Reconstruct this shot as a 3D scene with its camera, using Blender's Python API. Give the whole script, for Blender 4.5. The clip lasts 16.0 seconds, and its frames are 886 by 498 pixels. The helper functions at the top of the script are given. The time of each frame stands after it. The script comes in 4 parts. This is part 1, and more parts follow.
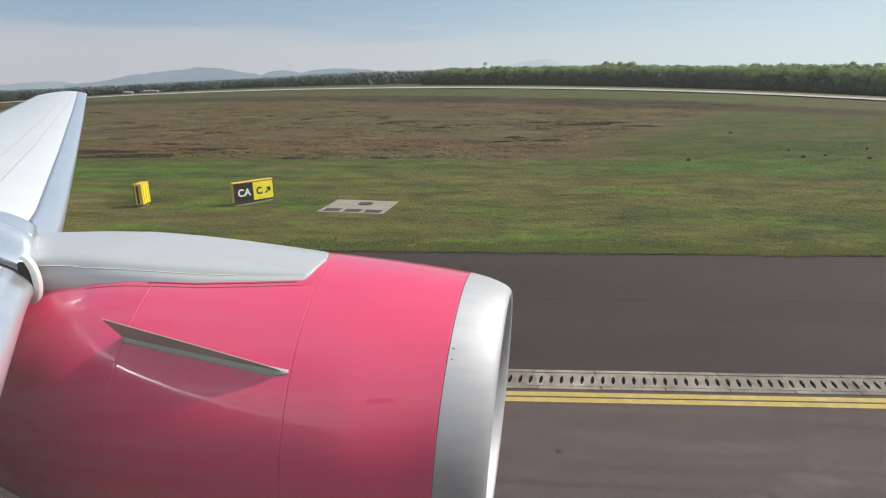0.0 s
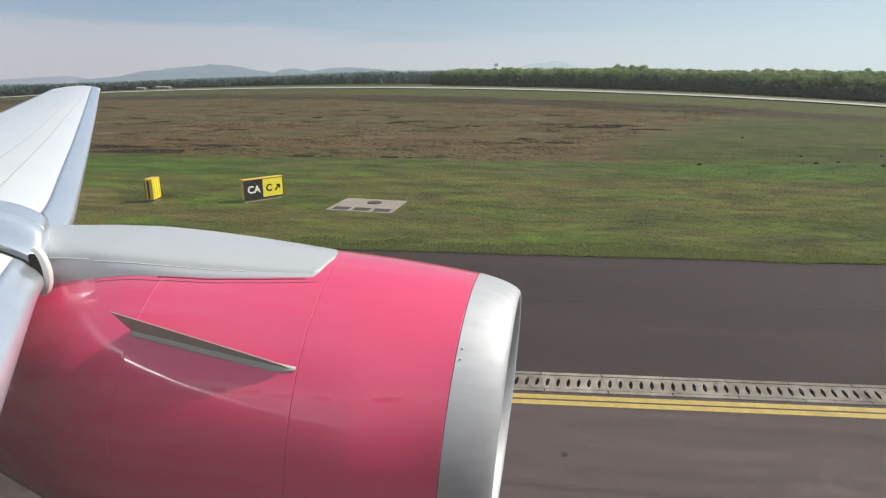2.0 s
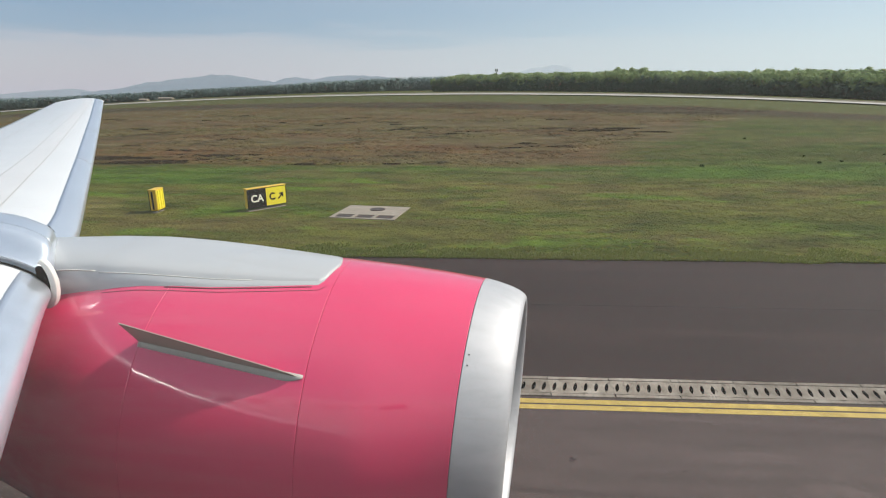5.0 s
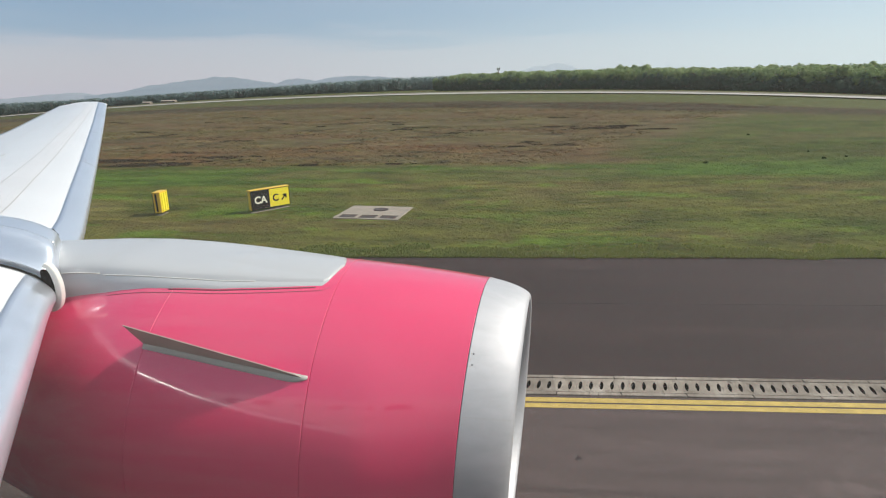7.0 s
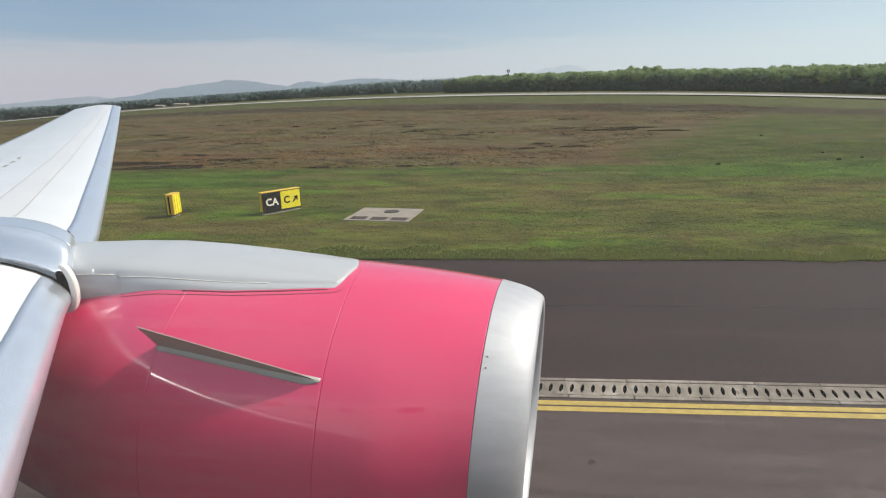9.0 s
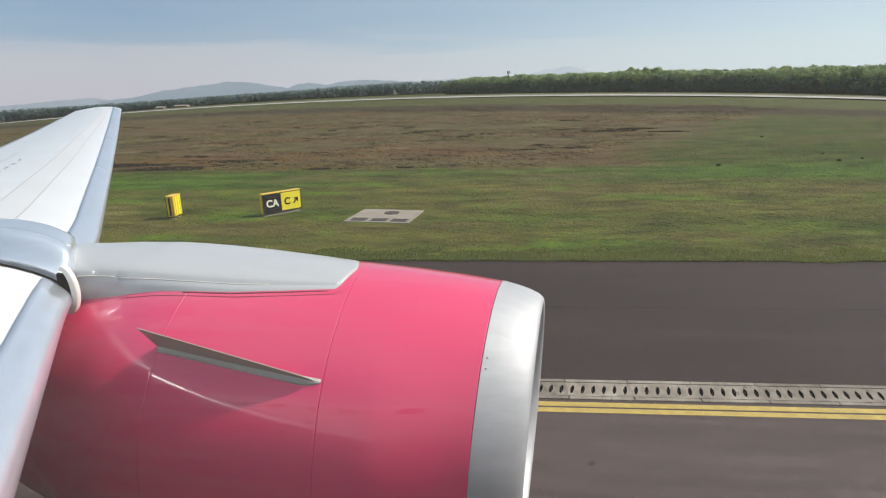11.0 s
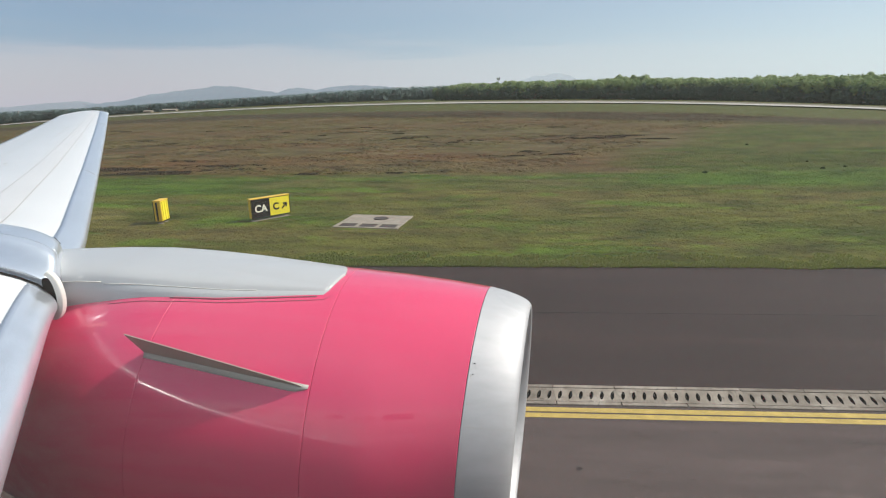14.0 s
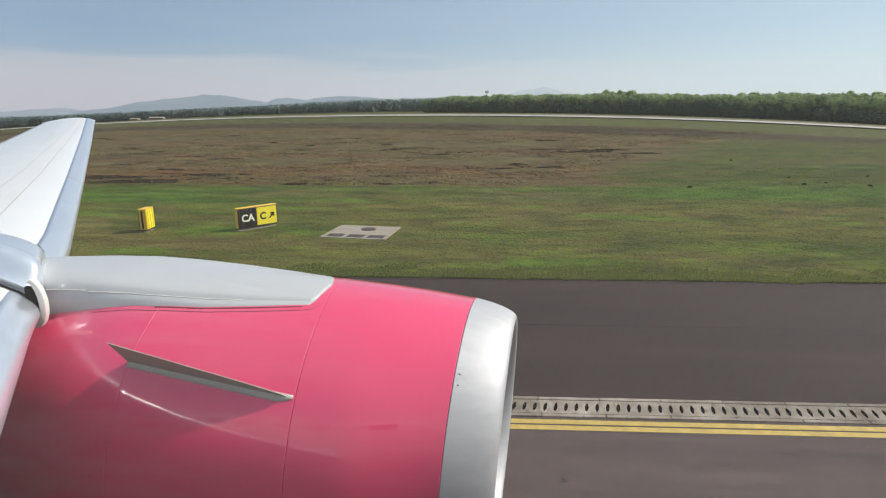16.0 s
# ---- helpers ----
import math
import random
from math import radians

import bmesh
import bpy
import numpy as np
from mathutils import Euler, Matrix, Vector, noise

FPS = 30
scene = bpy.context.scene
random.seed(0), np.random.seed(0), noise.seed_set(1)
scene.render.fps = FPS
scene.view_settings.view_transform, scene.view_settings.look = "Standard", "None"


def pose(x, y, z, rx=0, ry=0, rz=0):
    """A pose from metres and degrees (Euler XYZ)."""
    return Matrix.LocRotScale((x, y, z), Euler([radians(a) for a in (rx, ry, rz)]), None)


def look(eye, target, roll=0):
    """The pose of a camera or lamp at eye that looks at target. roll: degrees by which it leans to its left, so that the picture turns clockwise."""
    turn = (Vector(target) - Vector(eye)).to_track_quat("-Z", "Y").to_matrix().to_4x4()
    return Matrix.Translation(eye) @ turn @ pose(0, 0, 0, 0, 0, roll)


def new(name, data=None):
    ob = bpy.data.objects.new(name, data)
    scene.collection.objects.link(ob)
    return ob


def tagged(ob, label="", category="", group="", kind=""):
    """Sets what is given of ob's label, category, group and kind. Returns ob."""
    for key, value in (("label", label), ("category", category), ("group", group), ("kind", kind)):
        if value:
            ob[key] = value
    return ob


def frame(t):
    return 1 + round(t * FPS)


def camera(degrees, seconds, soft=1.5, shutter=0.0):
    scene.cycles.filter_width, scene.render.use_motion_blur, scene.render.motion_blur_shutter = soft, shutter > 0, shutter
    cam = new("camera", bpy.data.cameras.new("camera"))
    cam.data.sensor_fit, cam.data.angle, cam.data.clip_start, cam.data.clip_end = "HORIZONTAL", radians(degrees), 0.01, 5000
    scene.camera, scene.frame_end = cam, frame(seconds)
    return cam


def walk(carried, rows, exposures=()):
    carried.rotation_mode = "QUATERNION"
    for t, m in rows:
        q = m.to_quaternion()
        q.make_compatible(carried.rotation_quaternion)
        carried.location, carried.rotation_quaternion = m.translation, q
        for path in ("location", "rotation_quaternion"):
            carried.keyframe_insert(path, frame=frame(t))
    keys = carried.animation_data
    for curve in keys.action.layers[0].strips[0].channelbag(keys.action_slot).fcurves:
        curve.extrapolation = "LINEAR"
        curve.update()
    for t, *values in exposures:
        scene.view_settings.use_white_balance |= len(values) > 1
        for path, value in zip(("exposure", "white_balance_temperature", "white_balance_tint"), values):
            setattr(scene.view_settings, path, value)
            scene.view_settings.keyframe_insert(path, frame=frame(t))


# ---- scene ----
# The camera sits at a cabin window; x runs forward along the taxiway, y outboard, z up.
cam = camera(76.2, 16.0, soft=1.05)
walk(cam, [
    (0, pose(0.021, -0.022, 4.515, 73.417, 0.191, 3.645)),
    (0.5, pose(0.013, -0.012, 4.500, 73.592, -0.294, 4.254)),
    (1, pose(0.006, 0.002, 4.503, 73.374, -1.282, 4.783)),
    (1.5, pose(0.004, 0.001, 4.502, 73.399, -0.614, 4.700)),
    (2, pose(0.004, -0.001, 4.502, 73.458, -0.624, 4.687)),
    (2.5, pose(0.004, -0.002, 4.503, 73.440, -0.697, 4.715)),
    (3, pose(0.001, -0.001, 4.504, 73.583, -0.238, 4.612)),
    (3.5, pose(0.000, 0.000, 4.500, 73.775, 0.000, 4.648)),
    (4, pose(-0.005, -0.002, 4.502, 73.994, 0.056, 4.723)),
    (6.5, pose(-0.011, 0.004, 4.503, 74.062, 0.951, 4.806)),
    (7, pose(-0.010, 0.007, 4.499, 73.984, 1.015, 4.951)),
    (7.5, pose(-0.013, 0.006, 4.503, 73.873, 1.156, 4.992)),
    (8, pose(-0.019, 0.015, 4.494, 74.000, 1.186, 5.364)),
    (8.5, pose(-0.027, 0.022, 4.496, 74.144, 1.041, 5.931)),
    (9, pose(-0.035, 0.028, 4.492, 74.208, 1.253, 5.928)),
    (9.5, pose(-0.030, 0.025, 4.495, 74.107, 1.393, 5.942)),
    (12, pose(-0.033, 0.021, 4.494, 74.462, 1.263, 5.963)),
    (12.5, pose(-0.036, 0.017, 4.498, 74.440, 1.361, 5.824)),
    (13, pose(-0.029, 0.005, 4.501, 74.988, 0.927, 5.345)),
    (13.5, pose(-0.021, -0.001, 4.506, 74.946, 1.084, 5.159)),
    (14, pose(-0.018, -0.004, 4.506, 74.884, 0.888, 4.955)),
    (14.5, pose(-0.021, 0.002, 4.500, 75.061, 0.735, 4.758)),
    (15, pose(-0.009, -0.017, 4.509, 75.163, 0.736, 4.293)),
    (15.5, pose(-0.010, -0.022, 4.511, 75.552, 0.450, 3.950)),
    (16, pose(-0.006, -0.039, 4.515, 76.029, 0.064, 3.874)),
])

# ---- world and sun ----
SUN_EL, SUN_AZ = 42.0, 17.0          # azimuth from +x (ahead) towards +y (outboard)
SUN_DIR = Vector((math.cos(radians(SUN_EL)) * math.cos(radians(SUN_AZ)),
                  math.cos(radians(SUN_EL)) * math.sin(radians(SUN_AZ)), math.sin(radians(SUN_EL))))
world = bpy.data.worlds.new("sky")
scene.world = world
world.use_nodes = True
wn, wl = world.node_tree.nodes, world.node_tree.links
sky = wn.new("ShaderNodeTexSky")
sky.sky_type, sky.sun_disc = "NISHITA", False
sky.sun_elevation, sky.sun_rotation = radians(SUN_EL), radians(90 - SUN_AZ)
sky.altitude, sky.air_density, sky.dust_density, sky.ozone_density = 200, 1.0, 0.3, 3.0
# a pale grey-blue haze lies over the horizon and thins out upwards, with faint streaks of high cloud in it
way = wn.new("ShaderNodeTexCoord").outputs["Generated"]
parts = wn.new("ShaderNodeSeparateXYZ")
wl.new(way, parts.inputs[0])
veil = wn.new("ShaderNodeValToRGB")
for el, (p, v) in zip((veil.color_ramp.elements[0], veil.color_ramp.elements[1], veil.color_ramp.elements.new(0.12)), ((0.0, 0.95), (0.42, 0.0), (0.12, 0.55))):
    el.position, el.color = p, (v, v, v, 1)
wl.new(parts.outputs[2], veil.inputs[0])
flat = wn.new("ShaderNodeVectorMath")
flat.operation = "MULTIPLY"
flat.inputs[1].default_value = (2.0, 2.0, 26.0)
wl.new(way, flat.inputs[0])
streak = wn.new("ShaderNodeTexNoise")
streak.inputs["Scale"].default_value, streak.inputs["Detail"].default_value = 1.6, 6
wl.new(flat.outputs[0], streak.inputs["Vector"])
hue = wn.new("ShaderNodeValToRGB")
hue.color_ramp.elements[0].position, hue.color_ramp.elements[0].color = 0.42, (2.75, 3.85, 5.35, 1)
hue.color_ramp.elements[1].position, hue.color_ramp.elements[1].color = 0.60, (3.15, 4.1, 5.45, 1)
wl.new(streak.outputs[0], hue.inputs[0])
# the haze is brighter and whiter on the sun's side
side = wn.new("ShaderNodeMapRange")
side.inputs["From Min"].default_value, side.inputs["From Max"].default_value = -0.55, 0.55
wl.new(parts.outputs[0], side.inputs["Value"])
bright = wn.new("ShaderNodeMix")
bright.data_type = "RGBA"
bright.inputs[7].default_value = (6.6, 7.75, 8.3, 1)
wl.new(side.outputs[0], bright.inputs[0])
bank = wn.new("ShaderNodeMath")                 # a low bank of thin cloud away from the sun
bank.operation = "MULTIPLY_ADD"
bank.inputs[1].default_value = 0.10
wl.new(streak.outputs[0], bank.inputs[0])
wl.new(parts.outputs[2], bank.inputs[2])
rim = wn.new("ShaderNodeValToRGB")
rim.color_ramp.elements[0].position, rim.color_ramp.elements[0].color = 0.118, (1, 1, 1, 1)
rim.color_ramp.elements[1].position, rim.color_ramp.elements[1].color = 0.140, (0, 0, 0, 1)
wl.new(bank.outputs[0], rim.inputs[0])
cloud = wn.new("ShaderNodeMix")
cloud.data_type = "RGBA"
cloud.inputs[7].default_value = (5.15, 5.2, 5.95, 1)
wl.new(rim.outputs[0], cloud.inputs[0])
wl.new(hue.outputs[0], cloud.inputs[6])
wl.new(cloud.outputs[2], bright.inputs[6])
haze = wn.new("ShaderNodeMix")
haze.data_type = "RGBA"
wl.new(veil.outputs[0], haze.inputs[0])
wl.new(sky.outputs[0], haze.inputs[6])
wl.new(bright.outputs[2], haze.inputs[7])
wl.new(haze.outputs[2], wn["Background"].inputs[0])
wn["Background"].inputs[1].default_value = 0.119
sun = new("sun", bpy.data.lights.new("sun", "SUN"))
sun.data.energy, sun.data.angle, sun.data.color = 5.0, radians(0.6), (1.0, 0.93, 0.82)
sun.matrix_world = look(SUN_DIR * 50, (0, 0, 0))
scene.view_settings.exposure = -0.25


# ---- materials ----
class Mat:
    """A node material under construction."""

    def __init__(self, name, rough=0.6, metal=0.0, spec=0.5):
        self.mat = bpy.data.materials.new(name)
        self.mat.use_nodes = True
        self.n, self.l = self.mat.node_tree.nodes, self.mat.node_tree.links
        self.b = self.n["Principled BSDF"]
        self.b.inputs["Roughness"].default_value = rough
        self.b.inputs["Metallic"].default_value = metal
        self.b.inputs["Specular IOR Level"].default_value = spec
        self.co = self.n.new("ShaderNodeNewGeometry").outputs["Position"]

    def noise(self, scale, detail=4, rough=0.55, stretch=None, warp=0.0):
        t = self.n.new("ShaderNodeTexNoise")
        t.inputs["Scale"].default_value, t.inputs["Detail"].default_value = scale, detail
        t.inputs["Roughness"].default_value, t.inputs["Distortion"].default_value = rough, warp
        src = self.co
        if stretch:
            m = self.n.new("ShaderNodeVectorMath")
            m.operation = "MULTIPLY"
            m.inputs[1].default_value = stretch
            self.l.new(src, m.inputs[0])
            src = m.outputs[0]
        self.l.new(src, t.inputs["Vector"])
        return t.outputs[0]

    def ramp(self, src, *stops):
        r = self.n.new("ShaderNodeValToRGB")
        e = r.color_ramp.elements
        while len(e) < len(stops):
            e.new(0.5)
        for el, (p, c) in zip(e, stops):
            el.position = p
            el.color = (c, c, c, 1) if isinstance(c, (int, float)) else (*c, 1)
        self.l.new(src, r.inputs[0])
        return r.outputs[0]

    def mix(self, fac, a, b, how="MIX"):
        m = self.n.new("ShaderNodeMix")
        m.data_type, m.blend_type = "RGBA", how
        for sock, v in ((m.inputs[0], fac), (m.inputs[6], a), (m.inputs[7], b)):
            if isinstance(v, (int, float)):
                sock.default_value = v if sock == m.inputs[0] else (v, v, v, 1)
            elif isinstance(v, tuple):
                sock.default_value = (*v, 1)
            else:
                self.l.new(v, sock)
        return m.outputs[2]

    def math(self, how, a, b=0.0, c=0.0):
        m = self.n.new("ShaderNodeMath")
        m.operation = how
        for sock, v in zip(m.inputs, (a, b, c)):
            if isinstance(v, (int, float)):
                sock.default_value = v
            else:
                self.l.new(v, sock)
        return m.outputs[0]

    def axis(self, i):
        s = self.n.new("ShaderNodeSeparateXYZ")
        self.l.new(self.co, s.inputs[0])
        return s.outputs[i]

    def random(self):
        return self.n.new("ShaderNodeObjectInfo").outputs["Random"]

    def island(self):
        return self.n.new("ShaderNodeNewGeometry").outputs["Random Per Island"]

    def color(self, v):
        if isinstance(v, tuple):
            self.b.inputs["Base Color"].default_value = (*v, 1)
        else:
            self.l.new(v, self.b.inputs["Base Color"])
        return self

    def rough(self, v):
        self.l.new(v, self.b.inputs["Roughness"])
        return self

    def bump(self, src, dist, strength=1.0):
        b = self.n.new("ShaderNodeBump")
        b.inputs["Strength"].default_value, b.inputs["Distance"].default_value = strength, dist
        self.l.new(src, b.inputs["Height"])
        self.l.new(b.outputs[0], self.b.inputs["Normal"])
        return self


def speckled(name, base, spread=0.12, scale=6.0, rough=0.6, metal=0.0, bump=0.0, fine=60.0):
    """A plain surface with blotches and fine grain round one base colour."""
    m = Mat(name, rough, metal)
    lo, hi = tuple(c * (1 - spread) for c in base), tuple(min(1, c * (1 + spread)) for c in base)
    c = m.ramp(m.noise(scale, 5), (0.3, lo), (0.7, hi))
    c = m.mix(0.35, c, m.ramp(m.noise(fine, 3), (0.3, tuple(v * 0.85 for v in lo)), (0.7, hi)))
    m.color(c)
    if bump:
        m.bump(m.noise(fine, 4), bump)
    return m.mat


def make_asphalt(name, lo, hi, streak):
    m = Mat(name, 0.85, spec=0.3)
    big = m.noise(0.30, 6, 0.62, (0.4, 1.5, 1), 0.4)
    c = m.ramp(big, (0.40, lo), (0.60, hi))
    lanes = m.noise(1.0, 4, 0.55, (0.03, 2.4, 1))
    c = m.mix(m.ramp(lanes, (0.50, 0.0), (0.66, streak)), c, tuple(min(1, v * 1.35) for v in hi))
    lanes2 = m.noise(1.0, 4, 0.55, (0.05, 3.1, 5))
    c = m.mix(m.ramp(lanes2, (0.54, 0.0), (0.66, streak)), c, tuple(v * 0.62 for v in lo))
    c = m.mix(0.5, c, m.ramp(m.noise(2.6, 7, 0.75, (0.25, 1.6, 1)), (0.40, 0.75), (0.60, 1.20)), "MULTIPLY")
    grit = m.noise(45, 4, 0.75)
    c = m.mix(0.6, c, m.ramp(grit, (0.36, 0.45), (0.64, 1.5)), "MULTIPLY")
    spots = m.noise(2.3, 3, 0.5, None, 0.6)
    c = m.mix(m.ramp(spots, (0.70, 0.0), (0.715, 0.75)), c, tuple(v * 0.25 for v in lo))
    pale = m.noise(0.45, 6, 0.7, (0.7, 1.3, 4), 0.8)
    c = m.mix(m.ramp(pale, (0.58, 0.0), (0.70, 0.42)), c, tuple(min(1, v * 1.9) for v in hi))
    m.color(c)
    m.bump(grit, 0.005, 0.7)
    return m.mat


def make_paint(name, base, rough, wear=0.05, coat=0.5):
    m = Mat(name, rough)
    dirt = m.noise(2.2, 5, 0.6, (0.5, 1, 1))
    c = m.ramp(dirt, (0.3, tuple(v * (1 - wear) for v in base)), (0.7, base))
    c = m.mix(m.ramp(m.noise(60, 4, 0.7), (0.62, 0.0), (0.8, 0.012)), c, tuple(v * 0.6 for v in base))
    m.color(c)
    m.b.inputs["Coat Weight"].default_value = coat
    m.b.inputs["Coat Roughness"].default_value = 0.035
    m.rough(m.ramp(m.noise(9, 4), (0.3, rough * 0.85), (0.7, min(1, rough * 1.2))))
    return m.mat


def make_cowl_paint():
    """Glossy pink paint under a thin pale film of dust, drawn into streaks along the cowl towards its rear; the film
    also paints in hull reflections.
    """
    m = Mat("pink_paint", 0.34)
    base = (0.82, 0.030, 0.140)
    c = m.ramp(m.noise(2.2, 5, 0.6, (0.5, 1, 1)), (0.3, tuple(v * 0.95 for v in base)), (0.7, base))
    aft = m.ramp(m.math("DIVIDE", m.math("SUBTRACT", 0.3, m.axis(0)), 4.0), (0.15, 0.15), (0.85, 1.0))
    film = m.ramp(m.noise(2.6, 6, 0.62, (0.16, 1.6, 1.6), 0.3), (0.38, 0.0), (0.64, 0.17))
    c = m.mix(m.math("MULTIPLY", aft, film), c, (0.62, 0.46, 0.44))
    c = m.mix(m.ramp(m.noise(70, 4, 0.7), (0.62, 0.0), (0.8, 0.03)), c, tuple(v * 0.5 for v in base))
    m.color(c)
    m.b.inputs["Coat Weight"].default_value = 0.9
    m.b.inputs["Coat Roughness"].default_value = 0.035
    m.rough(m.ramp(m.noise(9, 4), (0.3, 0.29), (0.7, 0.41)))
    return m.mat


def make_metal(name, base, rough, streak=(1, 6, 6)):
    m = Mat(name, rough, 1.0)
    c = m.ramp(m.noise(4, 5, 0.6, streak), (0.3, tuple(v * 0.86 for v in base)), (0.7, base))
    c = m.mix(m.ramp(m.noise(55, 3), (0.6, 0.0), (0.8, 0.1)), c, tuple(v * 0.8 for v in base))
    m.color(c)
    m.rough(m.ramp(m.noise(14, 4, 0.6, streak), (0.3, rough * 0.97), (0.7, rough * 1.04)))
    return m.mat


def make_field():
    """Mown green verge near the taxiway, dry brown heath beyond, green again ahead."""
    m = Mat("field_grass", 0.95, spec=0.15)
    x, y = m.axis(0), m.axis(1)
    slant = m.math("ADD", y, m.math("MULTIPLY", x, 0.6))
    wob = m.noise(0.04, 6, 0.6, (0.8, 1.2, 1))
    wob2 = m.noise(0.25, 6, 0.7, (0.6, 1.3, 1))
    # greens: blades in several tones, straw patches, brighter mown lanes
    g = m.ramp(m.noise(0.5, 8, 0.75, (0.7, 1.2, 1)), (0.40, (0.050, 0.062, 0.017)), (0.5, (0.088, 0.104, 0.031)), (0.60, (0.122, 0.138, 0.046)))
    g = m.mix(m.ramp(m.noise(0.12, 8, 0.70, (0.6, 1.4, 1), 0.5), (0.49, 0.0), (0.60, 0.6)), g, (0.120, 0.112, 0.046))
    g = m.mix(m.ramp(m.noise(0.10, 6, 0.65, (0.4, 1.6, 1)), (0.50, 0.0), (0.58, 0.7)), g, (0.072, 0.120, 0.022))
    rows = m.noise(1.0, 5, 0.6, (0.03, 0.42, 1))
    dry_rows = m.noise(1.0, 6, 0.65, (0.035, 0.36, 7))
    g = m.mix(m.ramp(rows, (0.46, 0.0), (0.58, 0.45)), g, (0.090, 0.136, 0.022))
    g = m.mix(m.ramp(dry_rows, (0.50, 0.0), (0.60, 0.5)), g, (0.138, 0.132, 0.050))
    g = m.mix(m.ramp(m.noise(0.35, 7, 0.7, (0.6, 1.4, 1), 0.8), (0.60, 0.0), (0.64, 0.6)), g, (0.150, 0.122, 0.066))
    g = m.mix(m.ramp(m.noise(0.8, 6, 0.7, (0.6, 1.3, 1), 0.5), (0.62, 0.0), (0.67, 0.5)), g, (0.044, 0.050, 0.020))
    # one bleached patch of dead grass near the signs
    px = m.math("DIVIDE", m.math("SUBTRACT", x, -18.5), 4.2)
    py = m.math("DIVIDE", m.math("SUBTRACT", y, 20.9), 1.9)
    rr = m.math("ADD", m.math("ADD", m.math("MULTIPLY", px, px), m.math("MULTIPLY", py, py)), m.math("MULTIPLY", m.math("SUBTRACT", wob2, 0.5), 3.0))
    # a lusher green belt where the mown verge ends
    belt = m.math("ADD", y, m.math("MULTIPLY", m.math("SUBTRACT", wob2, 0.5), 5.0))
    # heath: brown, rust, pale lichen, dull green and dark bare hollows
    b = m.ramp(m.noise(0.16, 9, 0.74, (0.8, 1.2, 1)), (0.41, (0.056, 0.044, 0.027)), (0.48, (0.094, 0.076, 0.048)), (0.54, (0.112, 0.094, 0.060)), (0.60, (0.092, 0.092, 0.040)))
    b = m.mix(m.ramp(m.noise(0.05, 8, 0.7, (0.6, 1.5, 1), 0.6), (0.50, 0.0), (0.58, 0.75)), b, (0.112, 0.066, 0.042))
    b = m.mix(m.ramp(m.noise(0.045, 8, 0.7, (0.7, 1.3, 1), 0.3), (0.52, 0.0), (0.60, 0.75)), b, (0.076, 0.080, 0.032))
    b = m.mix(m.ramp(m.noise(0.22, 8, 0.76, (0.6, 1.2, 1)), (0.54, 0.0), (0.60, 0.75)), b, (0.142, 0.126, 0.100))
    b = m.mix(m.ramp(m.noise(0.26, 4, 0.55, (0.5, 0.75, 1), 0.3), (0.625, 0.0), (0.64, 0.6)), b, (0.034, 0.026, 0.018))
    b = m.mix(m.ramp(m.noise(0.16, 5, 0.55, (0.5, 0.8, 1), 0.4), (0.635, 0.0), (0.65, 0.6)), b, (0.036, 0.028, 0.018))
    # green gives way to heath beyond a wavy line that bends away from the taxiway ahead
    edge = m.math("ADD", 32.0, m.math("MULTIPLY", m.math("MAXIMUM", m.math("SUBTRACT", x, 6.0), 0.0), 1.9))
    d = m.math("SUBTRACT", m.math("ADD", y, m.math("MULTIPLY", m.math("SUBTRACT", wob, 0.5), 44.0)), edge)
    d = m.math("ADD", d, m.math("MULTIPLY", m.math("SUBTRACT", wob2, 0.5), 34.0))
    fac = m.ramp(m.math("DIVIDE", m.math("ADD", d, 3.0), 6.0), (0.0, 0.0), (1.0, 1.0))
    g = m.mix(1.0, g, (0.80, 0.78, 0.55), "MULTIPLY")
    g = m.mix(m.ramp(m.noise(0.075, 8, 0.72, (0.35, 1.5, 9), 0.5), (0.46, 0.0), (0.57, 0.75)), g, (0.125, 0.100, 0.050))
    g = m.mix(m.ramp(m.noise(0.22, 8, 0.72, (0.55, 1.5, 1), 0.6), (0.54, 0.0), (0.61, 0.75)), g, (0.118, 0.096, 0.052))
    g = m.mix(m.ramp(m.noise(0.30, 8, 0.72, (0.5, 1.6, 3), 0.4), (0.54, 0.0), (0.60, 0.7)), g, (0.080, 0.150, 0.012))
    g = m.mix(m.ramp(rr, (0.6, 0.75), (1.15, 0.0)), g, (0.165, 0.135, 0.078))
    # heath again far off, a rusty zone where it begins
    back = m.math("DIVIDE", m.math("ADD", y, m.math("MULTIPLY", m.math("SUBTRACT", wob, 0.5), 120.0)), 200.0)
    fac = m.math("MAXIMUM", fac, m.ramp(back, (0.42, 0.0), (0.56, 0.85)))
    zone = m.math("DIVIDE", m.math("ADD", y, m.math("MULTIPLY", m.math("SUBTRACT", wob2, 0.5), 14.0)), 100.0)
    rust = m.math("MULTIPLY", m.ramp(zone, (0.30, 0.0), (0.34, 0.55), (0.40, 0.55), (0.52, 0.0)), m.ramp(m.noise(0.11, 7, 0.7, (0.45, 1.4, 2), 0.4), (0.46, 0.0), (0.55, 1.0)))
    b = m.mix(rust, b, (0.128, 0.068, 0.038))
    g = m.mix(m.ramp(m.math("DIVIDE", belt, 60.0), (0.42, 0.0), (0.60, 1.0)), g, m.mix(1.0, g, (0.66, 0.72, 0.66), "MULTIPLY"))
    b = m.mix(1.0, b, (0.98, 0.89, 0.98), "MULTIPLY")
    c = m.mix(fac, g, b)
